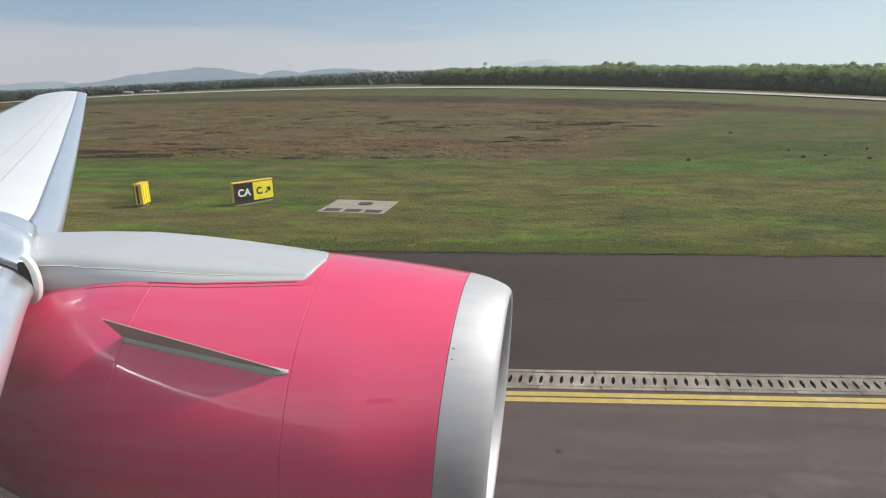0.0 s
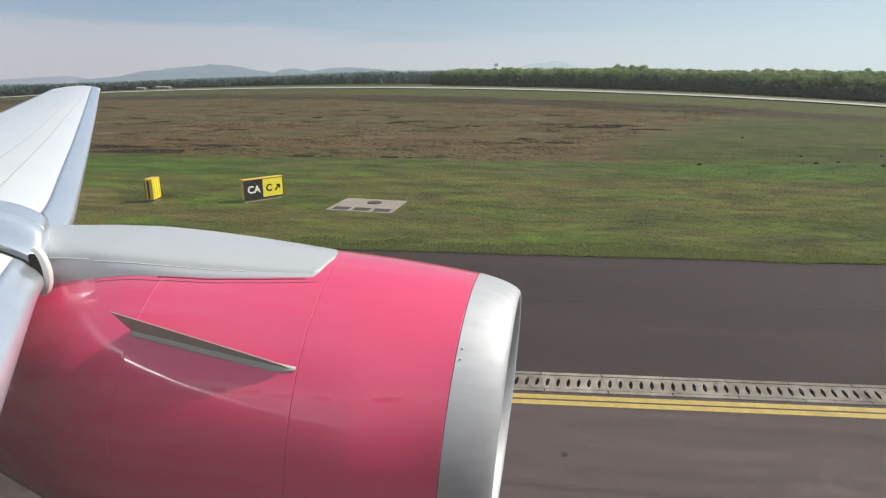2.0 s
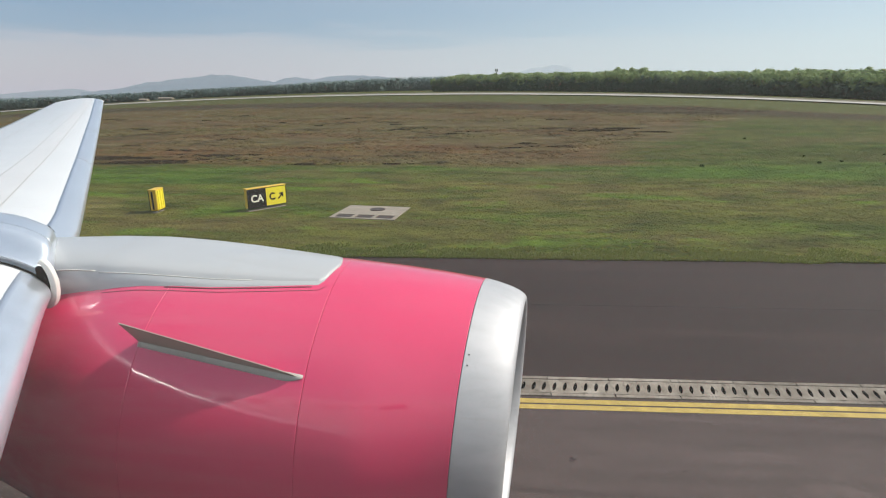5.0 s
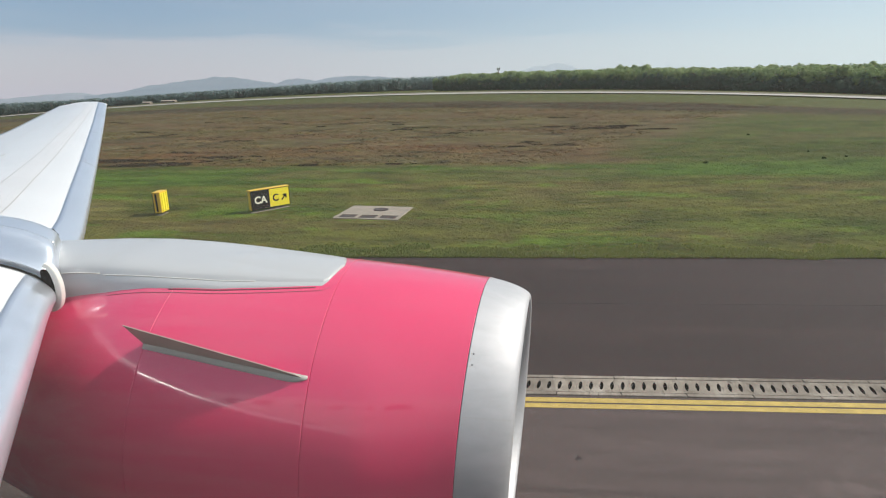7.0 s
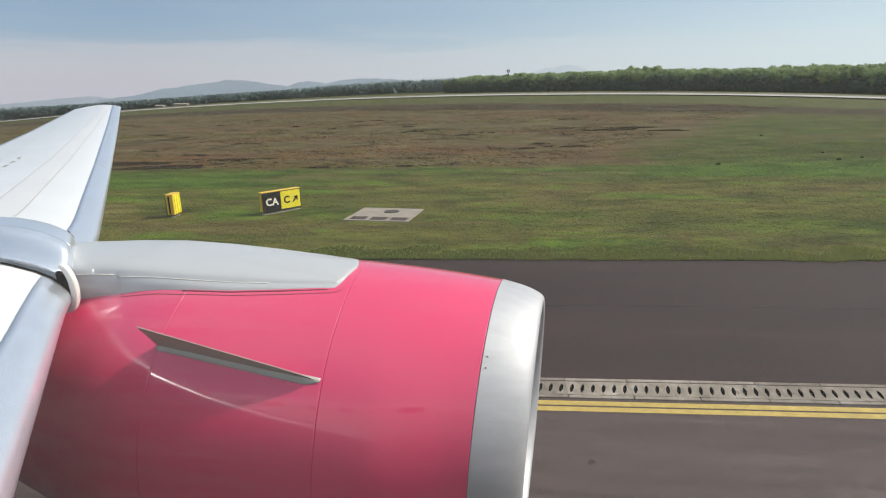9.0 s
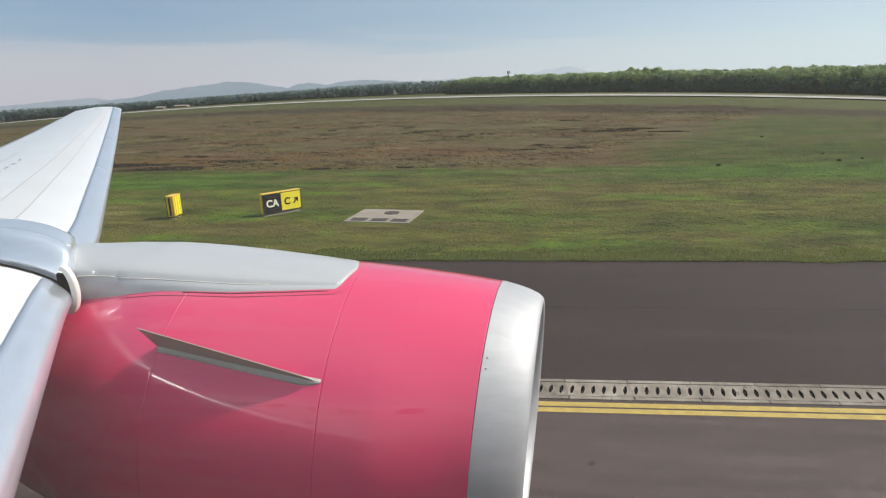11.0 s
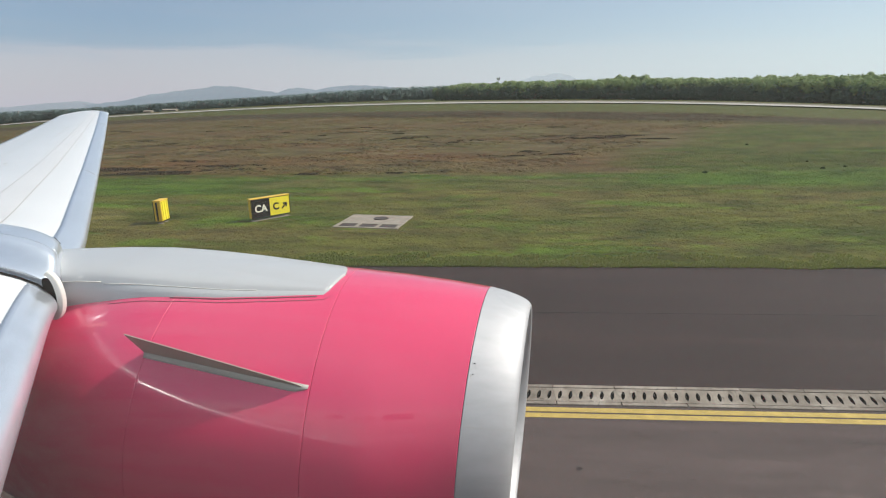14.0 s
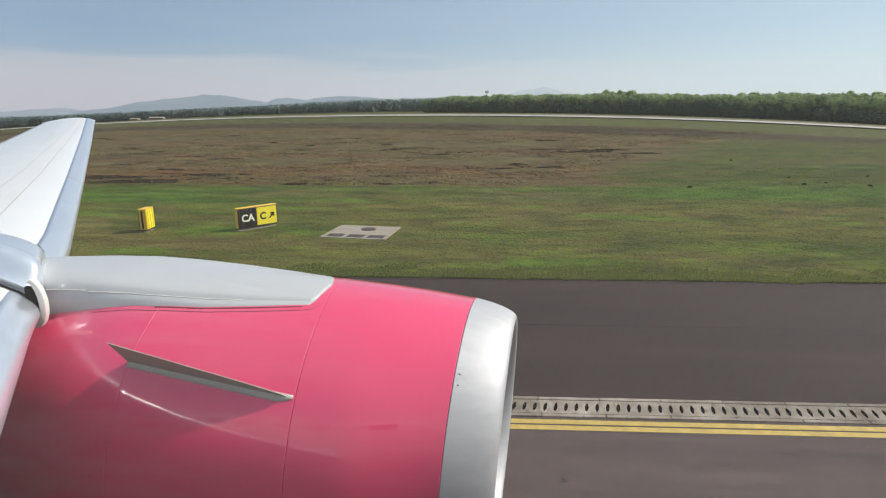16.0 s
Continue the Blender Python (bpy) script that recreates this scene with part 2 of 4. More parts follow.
    # the lush belt where mowing stops
    lush = m.math("MULTIPLY", m.ramp(m.math("DIVIDE", m.math("SUBTRACT", belt, m.math("MULTIPLY", x, 0.08)), 50.0), (0.545, 0.0), (0.575, 0.85), (0.64, 0.85), (0.69, 0.0)),
                  m.ramp(m.noise(0.12, 6, 0.7, (0.3, 1.6, 4), 0.3), (0.40, 0.25), (0.52, 1.0)))
    c = m.mix(lush, c, (0.058, 0.112, 0.014))
    # darker heath belt, then a green strip before the far runway
    far = m.math("DIVIDE", m.math("ADD", slant, m.math("MULTIPLY", m.math("SUBTRACT", wob, 0.5), 60.0)), 400.0)
    c = m.mix(m.ramp(far, (0.290, 0.0), (0.315, 0.88), (0.43, 0.88), (0.455, 0.0)), c, (0.044, 0.031, 0.025))
    c = m.mix(m.ramp(far, (0.44, 0.0), (0.47, 0.8), (1.0, 0.8)), c, (0.070, 0.082, 0.034))
    # fine mottling at two sizes
    c = m.mix(0.72, c, m.ramp(m.noise(0.55, 8, 0.76, (0.50, 1.4, 1), 0.4), (0.38, 0.45), (0.62, 1.52)), "MULTIPLY")
    c = m.mix(0.36, c, m.ramp(m.noise(1.3, 8, 0.78, (0.45, 1.4, 1)), (0.42, 0.45), (0.58, 1.45)), "MULTIPLY")
    c = m.mix(0.26, c, m.ramp(m.noise(7.0, 5, 0.75), (0.42, 0.5), (0.58, 1.4)), "MULTIPLY")
    c = m.mix(1.0, c, (0.99, 1.00, 0.57), "MULTIPLY")
    m.color(c)
    m.bump(m.noise(2.5, 8, 0.78), 0.11, 1.0)
    return m.mat


def make_leaf(name, lo, mid, hi, through_light=0.35):
    """Leaves: lit from the front and, more weakly, glowing through from behind."""
    m = Mat(name, 0.8, spec=0.2)
    c = m.ramp(m.island(), (0.0, lo), (0.5, mid), (1.0, hi))
    c = m.mix(m.ramp(m.noise(0.05, 4), (0.4, 0.0), (0.65, 0.6)), c, hi)
    m.color(c)
    tr = m.n.new("ShaderNodeBsdfTranslucent")
    m.l.new(c, tr.inputs[0])
    mx = m.n.new("ShaderNodeMixShader")
    mx.inputs[0].default_value = through_light
    m.l.new(m.b.outputs[0], mx.inputs[1])
    m.l.new(tr.outputs[0], mx.inputs[2])
    m.l.new(mx.outputs[0], m.n["Material Output"].inputs[0])
    return m.mat


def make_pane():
    """Clear acrylic with an even pale veil added, which lifts the dark tones as window glare would."""
    m = Mat("veiled_acrylic", 0.3)
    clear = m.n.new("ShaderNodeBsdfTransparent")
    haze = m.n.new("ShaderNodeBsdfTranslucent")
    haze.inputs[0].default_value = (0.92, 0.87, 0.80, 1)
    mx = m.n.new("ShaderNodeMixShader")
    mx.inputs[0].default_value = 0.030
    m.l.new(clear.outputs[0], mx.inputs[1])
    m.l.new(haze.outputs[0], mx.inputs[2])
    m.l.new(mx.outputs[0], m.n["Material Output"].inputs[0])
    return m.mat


def make_concrete():
    """Weathered precast concrete: grime, pale worn edges, stains that differ from block to block."""
    m = Mat("drain_concrete", 0.92, spec=0.25)
    c = m.ramp(m.noise(2.2, 7, 0.7), (0.35, (0.17, 0.140, 0.112)), (0.52, (0.27, 0.230, 0.188)), (0.66, (0.36, 0.320, 0.270)))
    c = m.mix(m.ramp(m.noise(9.0, 6, 0.7, (1.6, 0.7, 1), 0.6), (0.56, 0.0), (0.66, 0.75)), c, (0.075, 0.060, 0.048))
    c = m.mix(0.55, c, m.ramp(m.noise(60, 4, 0.75), (0.36, 0.6), (0.64, 1.4)), "MULTIPLY")
    c = m.mix(1.0, c, m.ramp(m.random(), (0.0, 0.82), (1.0, 1.16)), "MULTIPLY")
    m.color(c)
    m.bump(m.noise(40, 5, 0.7), 0.006)
    return m.mat


FIELD = make_field()
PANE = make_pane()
TAXI = make_asphalt("taxiway_asphalt", (0.0665, 0.0465, 0.0435), (0.086, 0.0625, 0.058), 0.4)
SHOULDER = make_asphalt("shoulder_asphalt", (0.0245, 0.0134, 0.0120), (0.0335, 0.0195, 0.0176), 0.6)
RUNWAY = speckled("far_runway_concrete", (0.40, 0.37, 0.33), 0.45, 0.035, 0.9, 0, 0, 0.4)
CONCRETE = make_concrete()
PADCON = speckled("pad_concrete", (0.30, 0.255, 0.205), 0.2, 2.0, 0.9, 0, 0.003, 30)
COVER = speckled("cover_metal_rusty", (0.050, 0.037, 0.030), 0.3, 5.0, 0.8, 0, 0.003, 40)
# near-black colour that puts the shade into slots, gaps and hollows
DARK = speckled("painted_shade", (0.008, 0.007, 0.006), 0.2, 8.0, 0.9)
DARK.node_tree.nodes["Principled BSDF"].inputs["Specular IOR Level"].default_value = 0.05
YELLOW_LINE = speckled("yellow_marking", (0.48, 0.34, 0.080), 0.3, 5.0, 0.75, 0, 0.002, 50)
PINK = make_cowl_paint()
PINK.node_tree.nodes["Principled BSDF"].inputs["Coat IOR"].default_value = 1.62
WHITE = make_paint("white_wing_paint", (0.80, 0.80, 0.80), 0.38, 0.08, 0.3)
GREY = make_paint("pylon_grey_paint", (0.52, 0.525, 0.53), 0.34, 0.08, 0.4)
FLANGE = make_paint("flange_grey_paint", (0.46, 0.44, 0.40), 0.45, 0.1, 0.1)
STRAKE = make_paint("strake_grey_paint", (0.42, 0.38, 0.31), 0.45, 0.1, 0.1)
ALU = make_metal("satin_aluminium", (0.545, 0.545, 0.565), 0.62, (0.6, 3, 3))
ALU.node_tree.nodes["Principled BSDF"].inputs["Metallic"].default_value = 0.55
SLAT = make_metal("slat_bare_metal", (0.82, 0.87, 0.94), 0.30, (1, 1, 4))
SLAT.node_tree.nodes["Principled BSDF"].inputs["Metallic"].default_value = 0.7
MIRROR = make_metal("bright_skin_metal", (0.82, 0.87, 0.95), 0.34, (1, 1, 4))
MIRROR.node_tree.nodes["Principled BSDF"].inputs["Metallic"].default_value = 0.65
SEAL = speckled("panel_seal", (0.20, 0.05, 0.07), 0.2, 10, 0.7)
CREAM = make_paint("cream_primer", (0.76, 0.75, 0.70), 0.45, 0.1, 0.1)
SIGN_YELLOW = make_paint("sign_yellow", (0.88, 0.74, 0.03), 0.45, 0.06, 0.1)
SIGN_ORANGE = make_paint("sign_case_yellow", (0.80, 0.50, 0.03), 0.5, 0.1, 0.1)
SIGN_BLACK = make_paint("sign_black", (0.018, 0.016, 0.014), 0.45, 0.1, 0.1)
SIGN_BLACK.node_tree.nodes["Principled BSDF"].inputs["Specular IOR Level"].default_value = 0.15
SIGN_WHITE = make_paint("sign_white", (0.80, 0.78, 0.66), 0.5, 0.05, 0.0)
# spring green made paler, with some haze over the wood put into the colour
LEAF = make_leaf("spring_leaves", (0.215, 0.295, 0.150), (0.265, 0.350, 0.160), (0.345, 0.410, 0.190), 0.5)
# far leaf colour is lightened and blued to stand in for distance haze
LEAF_FAR = make_leaf("hazed_far_leaves", (0.235, 0.300, 0.285), (0.242, 0.307, 0.290), (0.252, 0.316, 0.294), 0.8)
DRY = speckled("dry_grass_strip", (0.150, 0.125, 0.085), 0.25, 0.04, 0.95)
BARK = speckled("bark", (0.10, 0.075, 0.055), 0.3, 3.0, 0.95)
GRASS_BLADE = make_leaf("grass_blades", (0.115, 0.165, 0.028), (0.160, 0.215, 0.036), (0.25, 0.24, 0.080), 0.55)

HEATH = make_leaf("heather_twigs", (0.030, 0.024, 0.015), (0.048, 0.037, 0.024), (0.072, 0.056, 0.034), 0.1)
FLOWER = speckled("dandelion_yellow", (0.70, 0.55, 0.04), 0.2, 20, 0.8)
LEAF_DARK = make_leaf("weed_leaves", (0.020, 0.040, 0.014), (0.035, 0.065, 0.018), (0.055, 0.095, 0.026), 0.2)
# darker, bluer leaf copy that paints the shade low in the wood
LEAF_SHADE = make_leaf("shaded_leaves", (0.120, 0.165, 0.125), (0.145, 0.195, 0.135), (0.180, 0.230, 0.145), 0.45)
JOINT = speckled("grey_joint_sealant", (0.46, 0.45, 0.45), 0.15, 6, 0.7)
WINDOW_DARK = make_paint("cabin_window_dark", (0.13, 0.13, 0.14), 0.3, 0.1, 0.1)
HULL = make_paint("glossy_hull_paint", (0.80, 0.80, 0.80), 0.30, 0.05, 1.0)
BAND = make_paint("worn_wing_band", (0.73, 0.725, 0.73), 0.45, 0.12, 0.1)


# ---- building helpers ----
def mesh_of(name, bm, material, smooth=True):
    me = bpy.data.meshes.new(name)
    bm.normal_update()
    bm.to_mesh(me)
    bm.free()
    for mt in (material if isinstance(material, (list, tuple)) else [material]):
        me.materials.append(mt)
    for p in me.polygons:
        p.use_smooth = smooth and p.loop_total < 9
    return me


def part(name, bm, material, parent, label="", smooth=True):
    ob = new(name, mesh_of(name, bm, material, smooth))
    ob.parent = parent
    if label:
        ob["label"] = label
    return ob


def root(name, at, label, category, group="", kind="", rz=0.0):
    ob = new(name)
    ob.matrix_world = pose(*at, 0, 0, rz)
    return tagged(ob, label, category, group, kind)


def thing(name, bm, material, label, category, at=None, kind="", group="", smooth=True):
    ob = new(name, mesh_of(name, bm, material, smooth))
    if at is not None:
        ob.matrix_world = at
    return tagged(ob, label, category, group, kind)


def box(size, at=(0, 0, 0), bevel=0.0, bm=None):
    """A box of that size whose middle is at that place, with its edges bevelled."""
    own = bmesh.new()
    bmesh.ops.create_cube(own, size=1.0, matrix=Matrix.Translation(at) @ Matrix.Diagonal((*size, 1)))
    if bevel:
        bmesh.ops.bevel(own, geom=own.edges[:], offset=bevel, segments=2, affect="EDGES", profile=0.5)
    if bm is None:
        return own
    tmp = bpy.data.meshes.new("tmp")
    own.to_mesh(tmp)
    own.free()
    bm.from_mesh(tmp)
    bpy.data.meshes.remove(tmp)
    return bm


def loft(rings, closed=True, cap=False):
    """A skin over rings of points, each ring with the same count."""
    bm = bmesh.new()
    vs = [[bm.verts.new(p) for p in r] for r in rings]
    n = len(rings[0])
    for a, b in zip(vs, vs[1:]):
        for i in range(n if closed else n - 1):
            j = (i + 1) % n
            bm.faces.new((a[i], a[j], b[j], b[i]))
    if cap:
        bm.faces.new(vs[0][::-1])
        bm.faces.new(vs[-1])
    bmesh.ops.recalc_face_normals(bm, faces=bm.faces[:])
    return bm


def sm(a, b, v):
    t = max(0.0, min(1.0, (v - a) / (b - a)))
    return t * t * (3 - 2 * t)


def lerp_table(tab, v):
    """Smooth value from a short table of (position, value)."""
    if v <= tab[0][0]:
        return tab[0][1]
    for (a, p), (b, q) in zip(tab, tab[1:]):
        if v <= b:
            return p + (q - p) * (v - a) / (b - a)
    return tab[-1][1]


def relief(x, y):
    """Flat near the taxiway; far out the ground drops on both sides to fit the bowed horizon in the camera's view."""
    return -0.039 * x * x / max(y, 120.0) * sm(40, 160, y) if abs(x) < y * 1.6 else -0.039 * 2.56 * y * y / max(y, 120.0) * sm(40, 160, y)


# ---- ground ----
SLANT = math.tan(radians(1.2))       # the taxiway's edge runs slightly outboard ahead of the aircraft


def edge_shift(x):
    return SLANT * max(-60.0, min(60.0, x - 7.0))


def along_taxiway(ob):
    """Turns a strip that was built straight so that it runs with the taxiway's edge."""
    ob.matrix_world = Matrix.Translation((7, 8, 0)) @ pose(0, 0, 0, 0, 0, 1.2) @ Matrix.Translation((-7, -8, 0)) @ ob.matrix_world
    return ob


def build_ground():
    xs = [-9000, -6000, -4000, -2500, -1600, -1000, -700, -500] + list(range(-400, 401, 20)) + [500, 700, 1000, 1600, 2500, 4000, 6000, 9000]
    ys = [-6000, -2500, -800, -200, -60, 13.9, 14.9, 15.6, 16.5, 18, 21, 25, 30, 36, 44, 54, 66, 80, 100, 120, 145, 170, 200, 230, 260, 300, 350, 420, 500, 600, 750, 950, 1300, 1900, 2800, 4200, 7000]
    bm = bmesh.new()
    grid = [[bm.verts.new((x, y + (edge_shift(x) if 13 < y < 17 else 0.0), (relief(x, y) if y > 30 else 0.0) + (0.0 if 14 < y < 4000 else (-0.25 if y <= 14 else -6)))) for x in xs] for y in ys]
    for a, b in zip(grid, grid[1:]):
        for i in range(len(xs) - 1):
            bm.faces.new((a[i], a[i + 1], b[i + 1], b[i]))
    thing("ground", bm, FIELD, "green mown verge and dry brown heath of an airfield", "grass field", kind="structure")


build_ground()


def slab(name, y0, y1, x0, x1, top, mat, label, cat):
    bm = box((x1 - x0, y1 - y0, 0.3), ((x0 + x1) / 2, (y0 + y1) / 2, top - 0.15))
    return along_taxiway(thing(name, bm, mat, label, cat, kind="structure", smooth=False))


slab("road", -32, 7.85, -1200, 1200, 0.0, TAXI, "grey asphalt taxiway with faint tyre streaks", "taxiway")
slab("pavement", 8.39, 14.98, -1200, 1200, 0.0, SHOULDER, "dark asphalt taxiway shoulder beside the grass", "taxiway shoulder")
for y in (7.535, 7.695):
    slab("marking", y - 0.060, y + 0.060, -400, 400, 0.004, YELLOW_LINE, "worn yellow double edge line painted on asphalt", "line marking")
slab("joint", 11.60, 11.625, -400, 400, 0.003, SIGN_BLACK, "dark sealed joint along the shoulder asphalt", "pavement joint")


# ---- aircraft ----
AXIS = Vector((1, -0.033, -0.046)).normalized()
HUB = Vector((0, 4.141, 1.899))
A_UP = (Vector((0, 0, 1)) - AXIS * AXIS.z).normalized()
A_IN = AXIS.cross(A_UP) * -1           # towards the cabin
if A_IN.y > 0:
    A_IN = -A_IN

PROFILE = [(0.226, 0.972), (0.222, 0.992), (0.205, 1.014), (0.17, 1.038), (0.10, 1.067), (0.0, 1.096), (-0.118, 1.120), (-0.45, 1.155), (-0.8, 1.182), (-1.192, 1.200),
           (-1.6, 1.212), (-2.0, 1.217), (-2.368, 1.215), (-2.6, 1.198), (-2.8, 1.167), (-3.2, 1.073), (-3.7, 0.93), (-4.2, 0.78)]


def nac_r(s):
    return lerp_table(PROFILE[::-1], s)


def nac(s, a, dr=0.0, r=None):
    """A point on the nacelle: s along the axis, a degrees from the top towards the cabin, dr off the skin."""
    if r is None:
        flank = abs((a + 180) % 360 - 180)
        r = nac_r(s) * (1 + 0.05 * sm(18, 92, flank) * sm(-0.12, -0.9, s))     # the cowl is fuller on its flanks
    r += dr
    u, v = math.cos(radians(a)), math.sin(radians(a))
    lean = -0.0925 * v * r * sm(-1.1, -0.2, s)        # the inlet is canted towards the cabin
    return HUB + AXIS * (s + lean) + (A_UP * u + A_IN * v) * r


def nac_ring(s, dr=0.0, r=None, n=144):
    return [nac(s, 360.0 * i / n, dr, r) for i in range(n)]


aircraft = root("airliner", (0, -1.78, 0.0), "white airliner with a pink engine cowling standing on the taxiway", "aircraft")


def air(name, bm, mat, label="", parent=None, smooth=True):
    """A part of the aircraft whose mesh is in world places."""
    ob = part(name, bm, mat, parent or aircraft, label, smooth)
    ob.matrix_parent_inverse = aircraft.matrix_world.inverted() if parent is None else Matrix()
    return ob


def stations(a, b, step):
    k = max(2, int(abs(b - a) / step))
    return [a + (b - a) * i / k for i in range(k + 1)]


def cowl(name, s0, s1, mat, label):
    """One cowl barrel with crisp turned-in edges, from s0 back to s1."""
    ss = [s0, s0 - 0.01] + stations(s0 - 0.03, s1 + 0.03, 0.06) + [s1 + 0.01, s1]
    rings = [nac_ring(s0, -0.02), nac_ring(s0, -0.0008)] + [nac_ring(s, 0.0) for s in [s0 - 0.002] + ss[1:-1] + [s1 + 0.002]] + [nac_ring(s1, -0.0008), nac_ring(s1, -0.02)]
    return air(name, loft(rings), mat, label)


def build_engine():
    lip = [nac_ring(-0.116, -0.02), nac_ring(-0.116, 0.0)] + [nac_ring(s, 0.0) for s in (-0.11, -0.09, -0.05, 0.0, 0.05, 0.10, 0.14, 0.17, 0.19, 0.205, 0.215, 0.222)]
    lip += [nac_ring(s, 0, r) for s, r in ((0.226, 0.972), (0.2245, 0.962), (0.218, 0.950), (0.20, 0.936), (0.16, 0.918), (0.10, 0.902), (0.02, 0.888), (-0.06, 0.880))]
    lip_ob = air("inlet_lip", loft(lip), ALU, "polished bare aluminium inlet lip")
    duct = [nac_ring(s, 0, r) for s, r in ((-0.06, 0.880), (-0.4, 0.868), (-0.7, 0.868), (-1.1, 0.872))]
    air("inlet_duct", loft(duct), GREY, "grey acoustic inlet lining")
    cowl("inlet_cowl", -0.120, -1.190, PINK, "glossy pink inlet cowl")
    cowl("fan_cowl", -1.1935, -2.366, PINK, "glossy pink fan cowl door")
    cowl("reverser_cowl", -2.3695, -4.2, PINK, "glossy pink rear cowl")
    air("cowl_seal", loft([nac_ring(s, -0.012) for s in (-0.10, -0.6, -1.19, -1.8, -2.37, -2.6)]), SEAL, "dark seal in the panel gaps")
    # fan and spinner deep in the duct
    disc = loft([[HUB + AXIS * s + (A_UP * math.cos(a) + A_IN * math.sin(a)) * r for a in [i * math.tau / 48 for i in range(48)]]
                 for s, r in ((-1.1, 0.872), (-1.1, 0.30), (-0.95, 0.22), (-0.8, 0.10), (-0.72, 0.01))])
    fan = air("spinner", disc, SIGN_BLACK, "dark fan hub and spinner")
    for i in range(24):
        a0 = i * 15.0
        bl = []
        for r in (0.30, 0.45, 0.6, 0.75, 0.862):
            tw = 14 + 30 * (r - 0.3)
            c = HUB + AXIS * -1.0
            row = []
            for k, th in ((-1, 0.0), (0, 0.006), (1, 0.0), (0, -0.006)):
                da = radians(a0) + k * 0.045 / r
                row.append(c + AXIS * (-k * 0.07 * math.cos(radians(tw)) + th) + (A_UP * math.cos(da) + A_IN * math.sin(da)) * r)
            bl.append(row)
        air("fan_blade", loft(bl, cap=True), STRAKE, "", fan)
    # strake: a thin fin that stands nearly upright on the inboard shoulder, with a pale flange under it
    fin, foot, n = [], [], 30
    for i in range(n + 1):
        t = i / n
        s = -1.235 - 1.14 * t
        a = 52.6 - 6.3 * t ** 1.05
        root_p = nac(s, a)
        rad = (nac(s, a, 0.1) - root_p).normalized()
        tang = (nac(s, a - 1) - nac(s, a + 1)).normalized()          # up and outboard
        way = (rad * 0.98 + tang * 0.20).normalized()
        side = (tang * 0.98 - rad * 0.20).normalized()
        hgt = 0.225 * t ** 0.58 + 0.004
        th = 0.006
        top = root_p + way * hgt - AXIS * (0.040 * t)
        low = root_p - rad * 0.006
        fin.append([low + side * th, top + side * 0.003, top - side * 0.003, low - side * th])
        w = 2.3 * math.sin(min(1, t * 8 + 0.12) * math.pi / 2) * (1 - 0.2 * t)
        foot.append([nac(s + 0.03 * (1 - t), a - 0.8, -0.004), nac(s + 0.03 * (1 - t), a - 0.6, 0.007), nac(s + 0.03 * (1 - t), a + 0.4, 0.011),
                     nac(s + 0.03 * (1 - t), a + w * 0.92, 0.005), nac(s + 0.03 * (1 - t), a + w, -0.004)])
    fin_ob = air("strake", loft(fin, cap=True), STRAKE, "grey vortex strake fin", smooth=False)
    air("strake_foot", loft(foot, cap=True), FLANGE, "pale strake mounting flange", fin_ob)
    # small rivets along the lip joint, and two dark plugs
    bm = bmesh.new()
    for i in range(150):
        p = nac(-0.10, i * 2.4, 0.0)
        out = (nac(-0.10, i * 2.4, 0.1) - p).normalized()
        tng = out.cross(AXIS).normalized()
        ring = [bm.verts.new(p + (AXIS * math.cos(k * math.tau / 5) + tng * math.sin(k * math.tau / 5)) * 0.0045) for k in range(5)]
        tip = bm.verts.new(p + out * 0.0015)
        for k in range(5):
            bm.faces.new((ring[k], ring[(k + 1) % 5], tip))
    air("rivets", bm, STRAKE, "row of rivets round the lip", lip_ob, smooth=False)["kind"] = "stuff"
    seam = [[nac(s, 59.8, 0.0008), nac(s, 60.0, 0.0012), nac(s, 60.2, 0.0008)] for s in (-0.114, -0.08, -0.04, 0.0, 0.05, 0.10, 0.14, 0.17, 0.19, 0.205)]
    air("lip_seam", loft(seam, closed=False), JOINT, "fine seam across the lip", lip_ob)
    for a in (38.5, 42.5):
        bm = bmesh.new()
        bmesh.ops.create_uvsphere(bm, u_segments=8, v_segments=5, radius=0.006, matrix=Matrix.Translation(nac(-0.085, a, 0.0)))
        air("plug", bm, SIGN_BLACK, "small dark plug", lip_ob)


build_engine()

# pylon: (x, half width, height of the ridge)
PYLON = [(-1.17, 0.01, 3.110), (-1.195, 0.16, 3.130), (-1.225, 0.30, 3.142), (-1.26, 0.365, 3.15), (-1.32, 0.375, 3.157), (-1.6, 0.43, 3.182), (-2.0, 0.487, 3.217), (-2.4, 0.505, 3.250), (-2.8, 0.492, 3.282),
         (-3.2, 0.455, 3.290), (-3.6, 0.41, 3.285), (-4.1, 0.36, 3.27), (-5.0, 0.5, 3.15)]


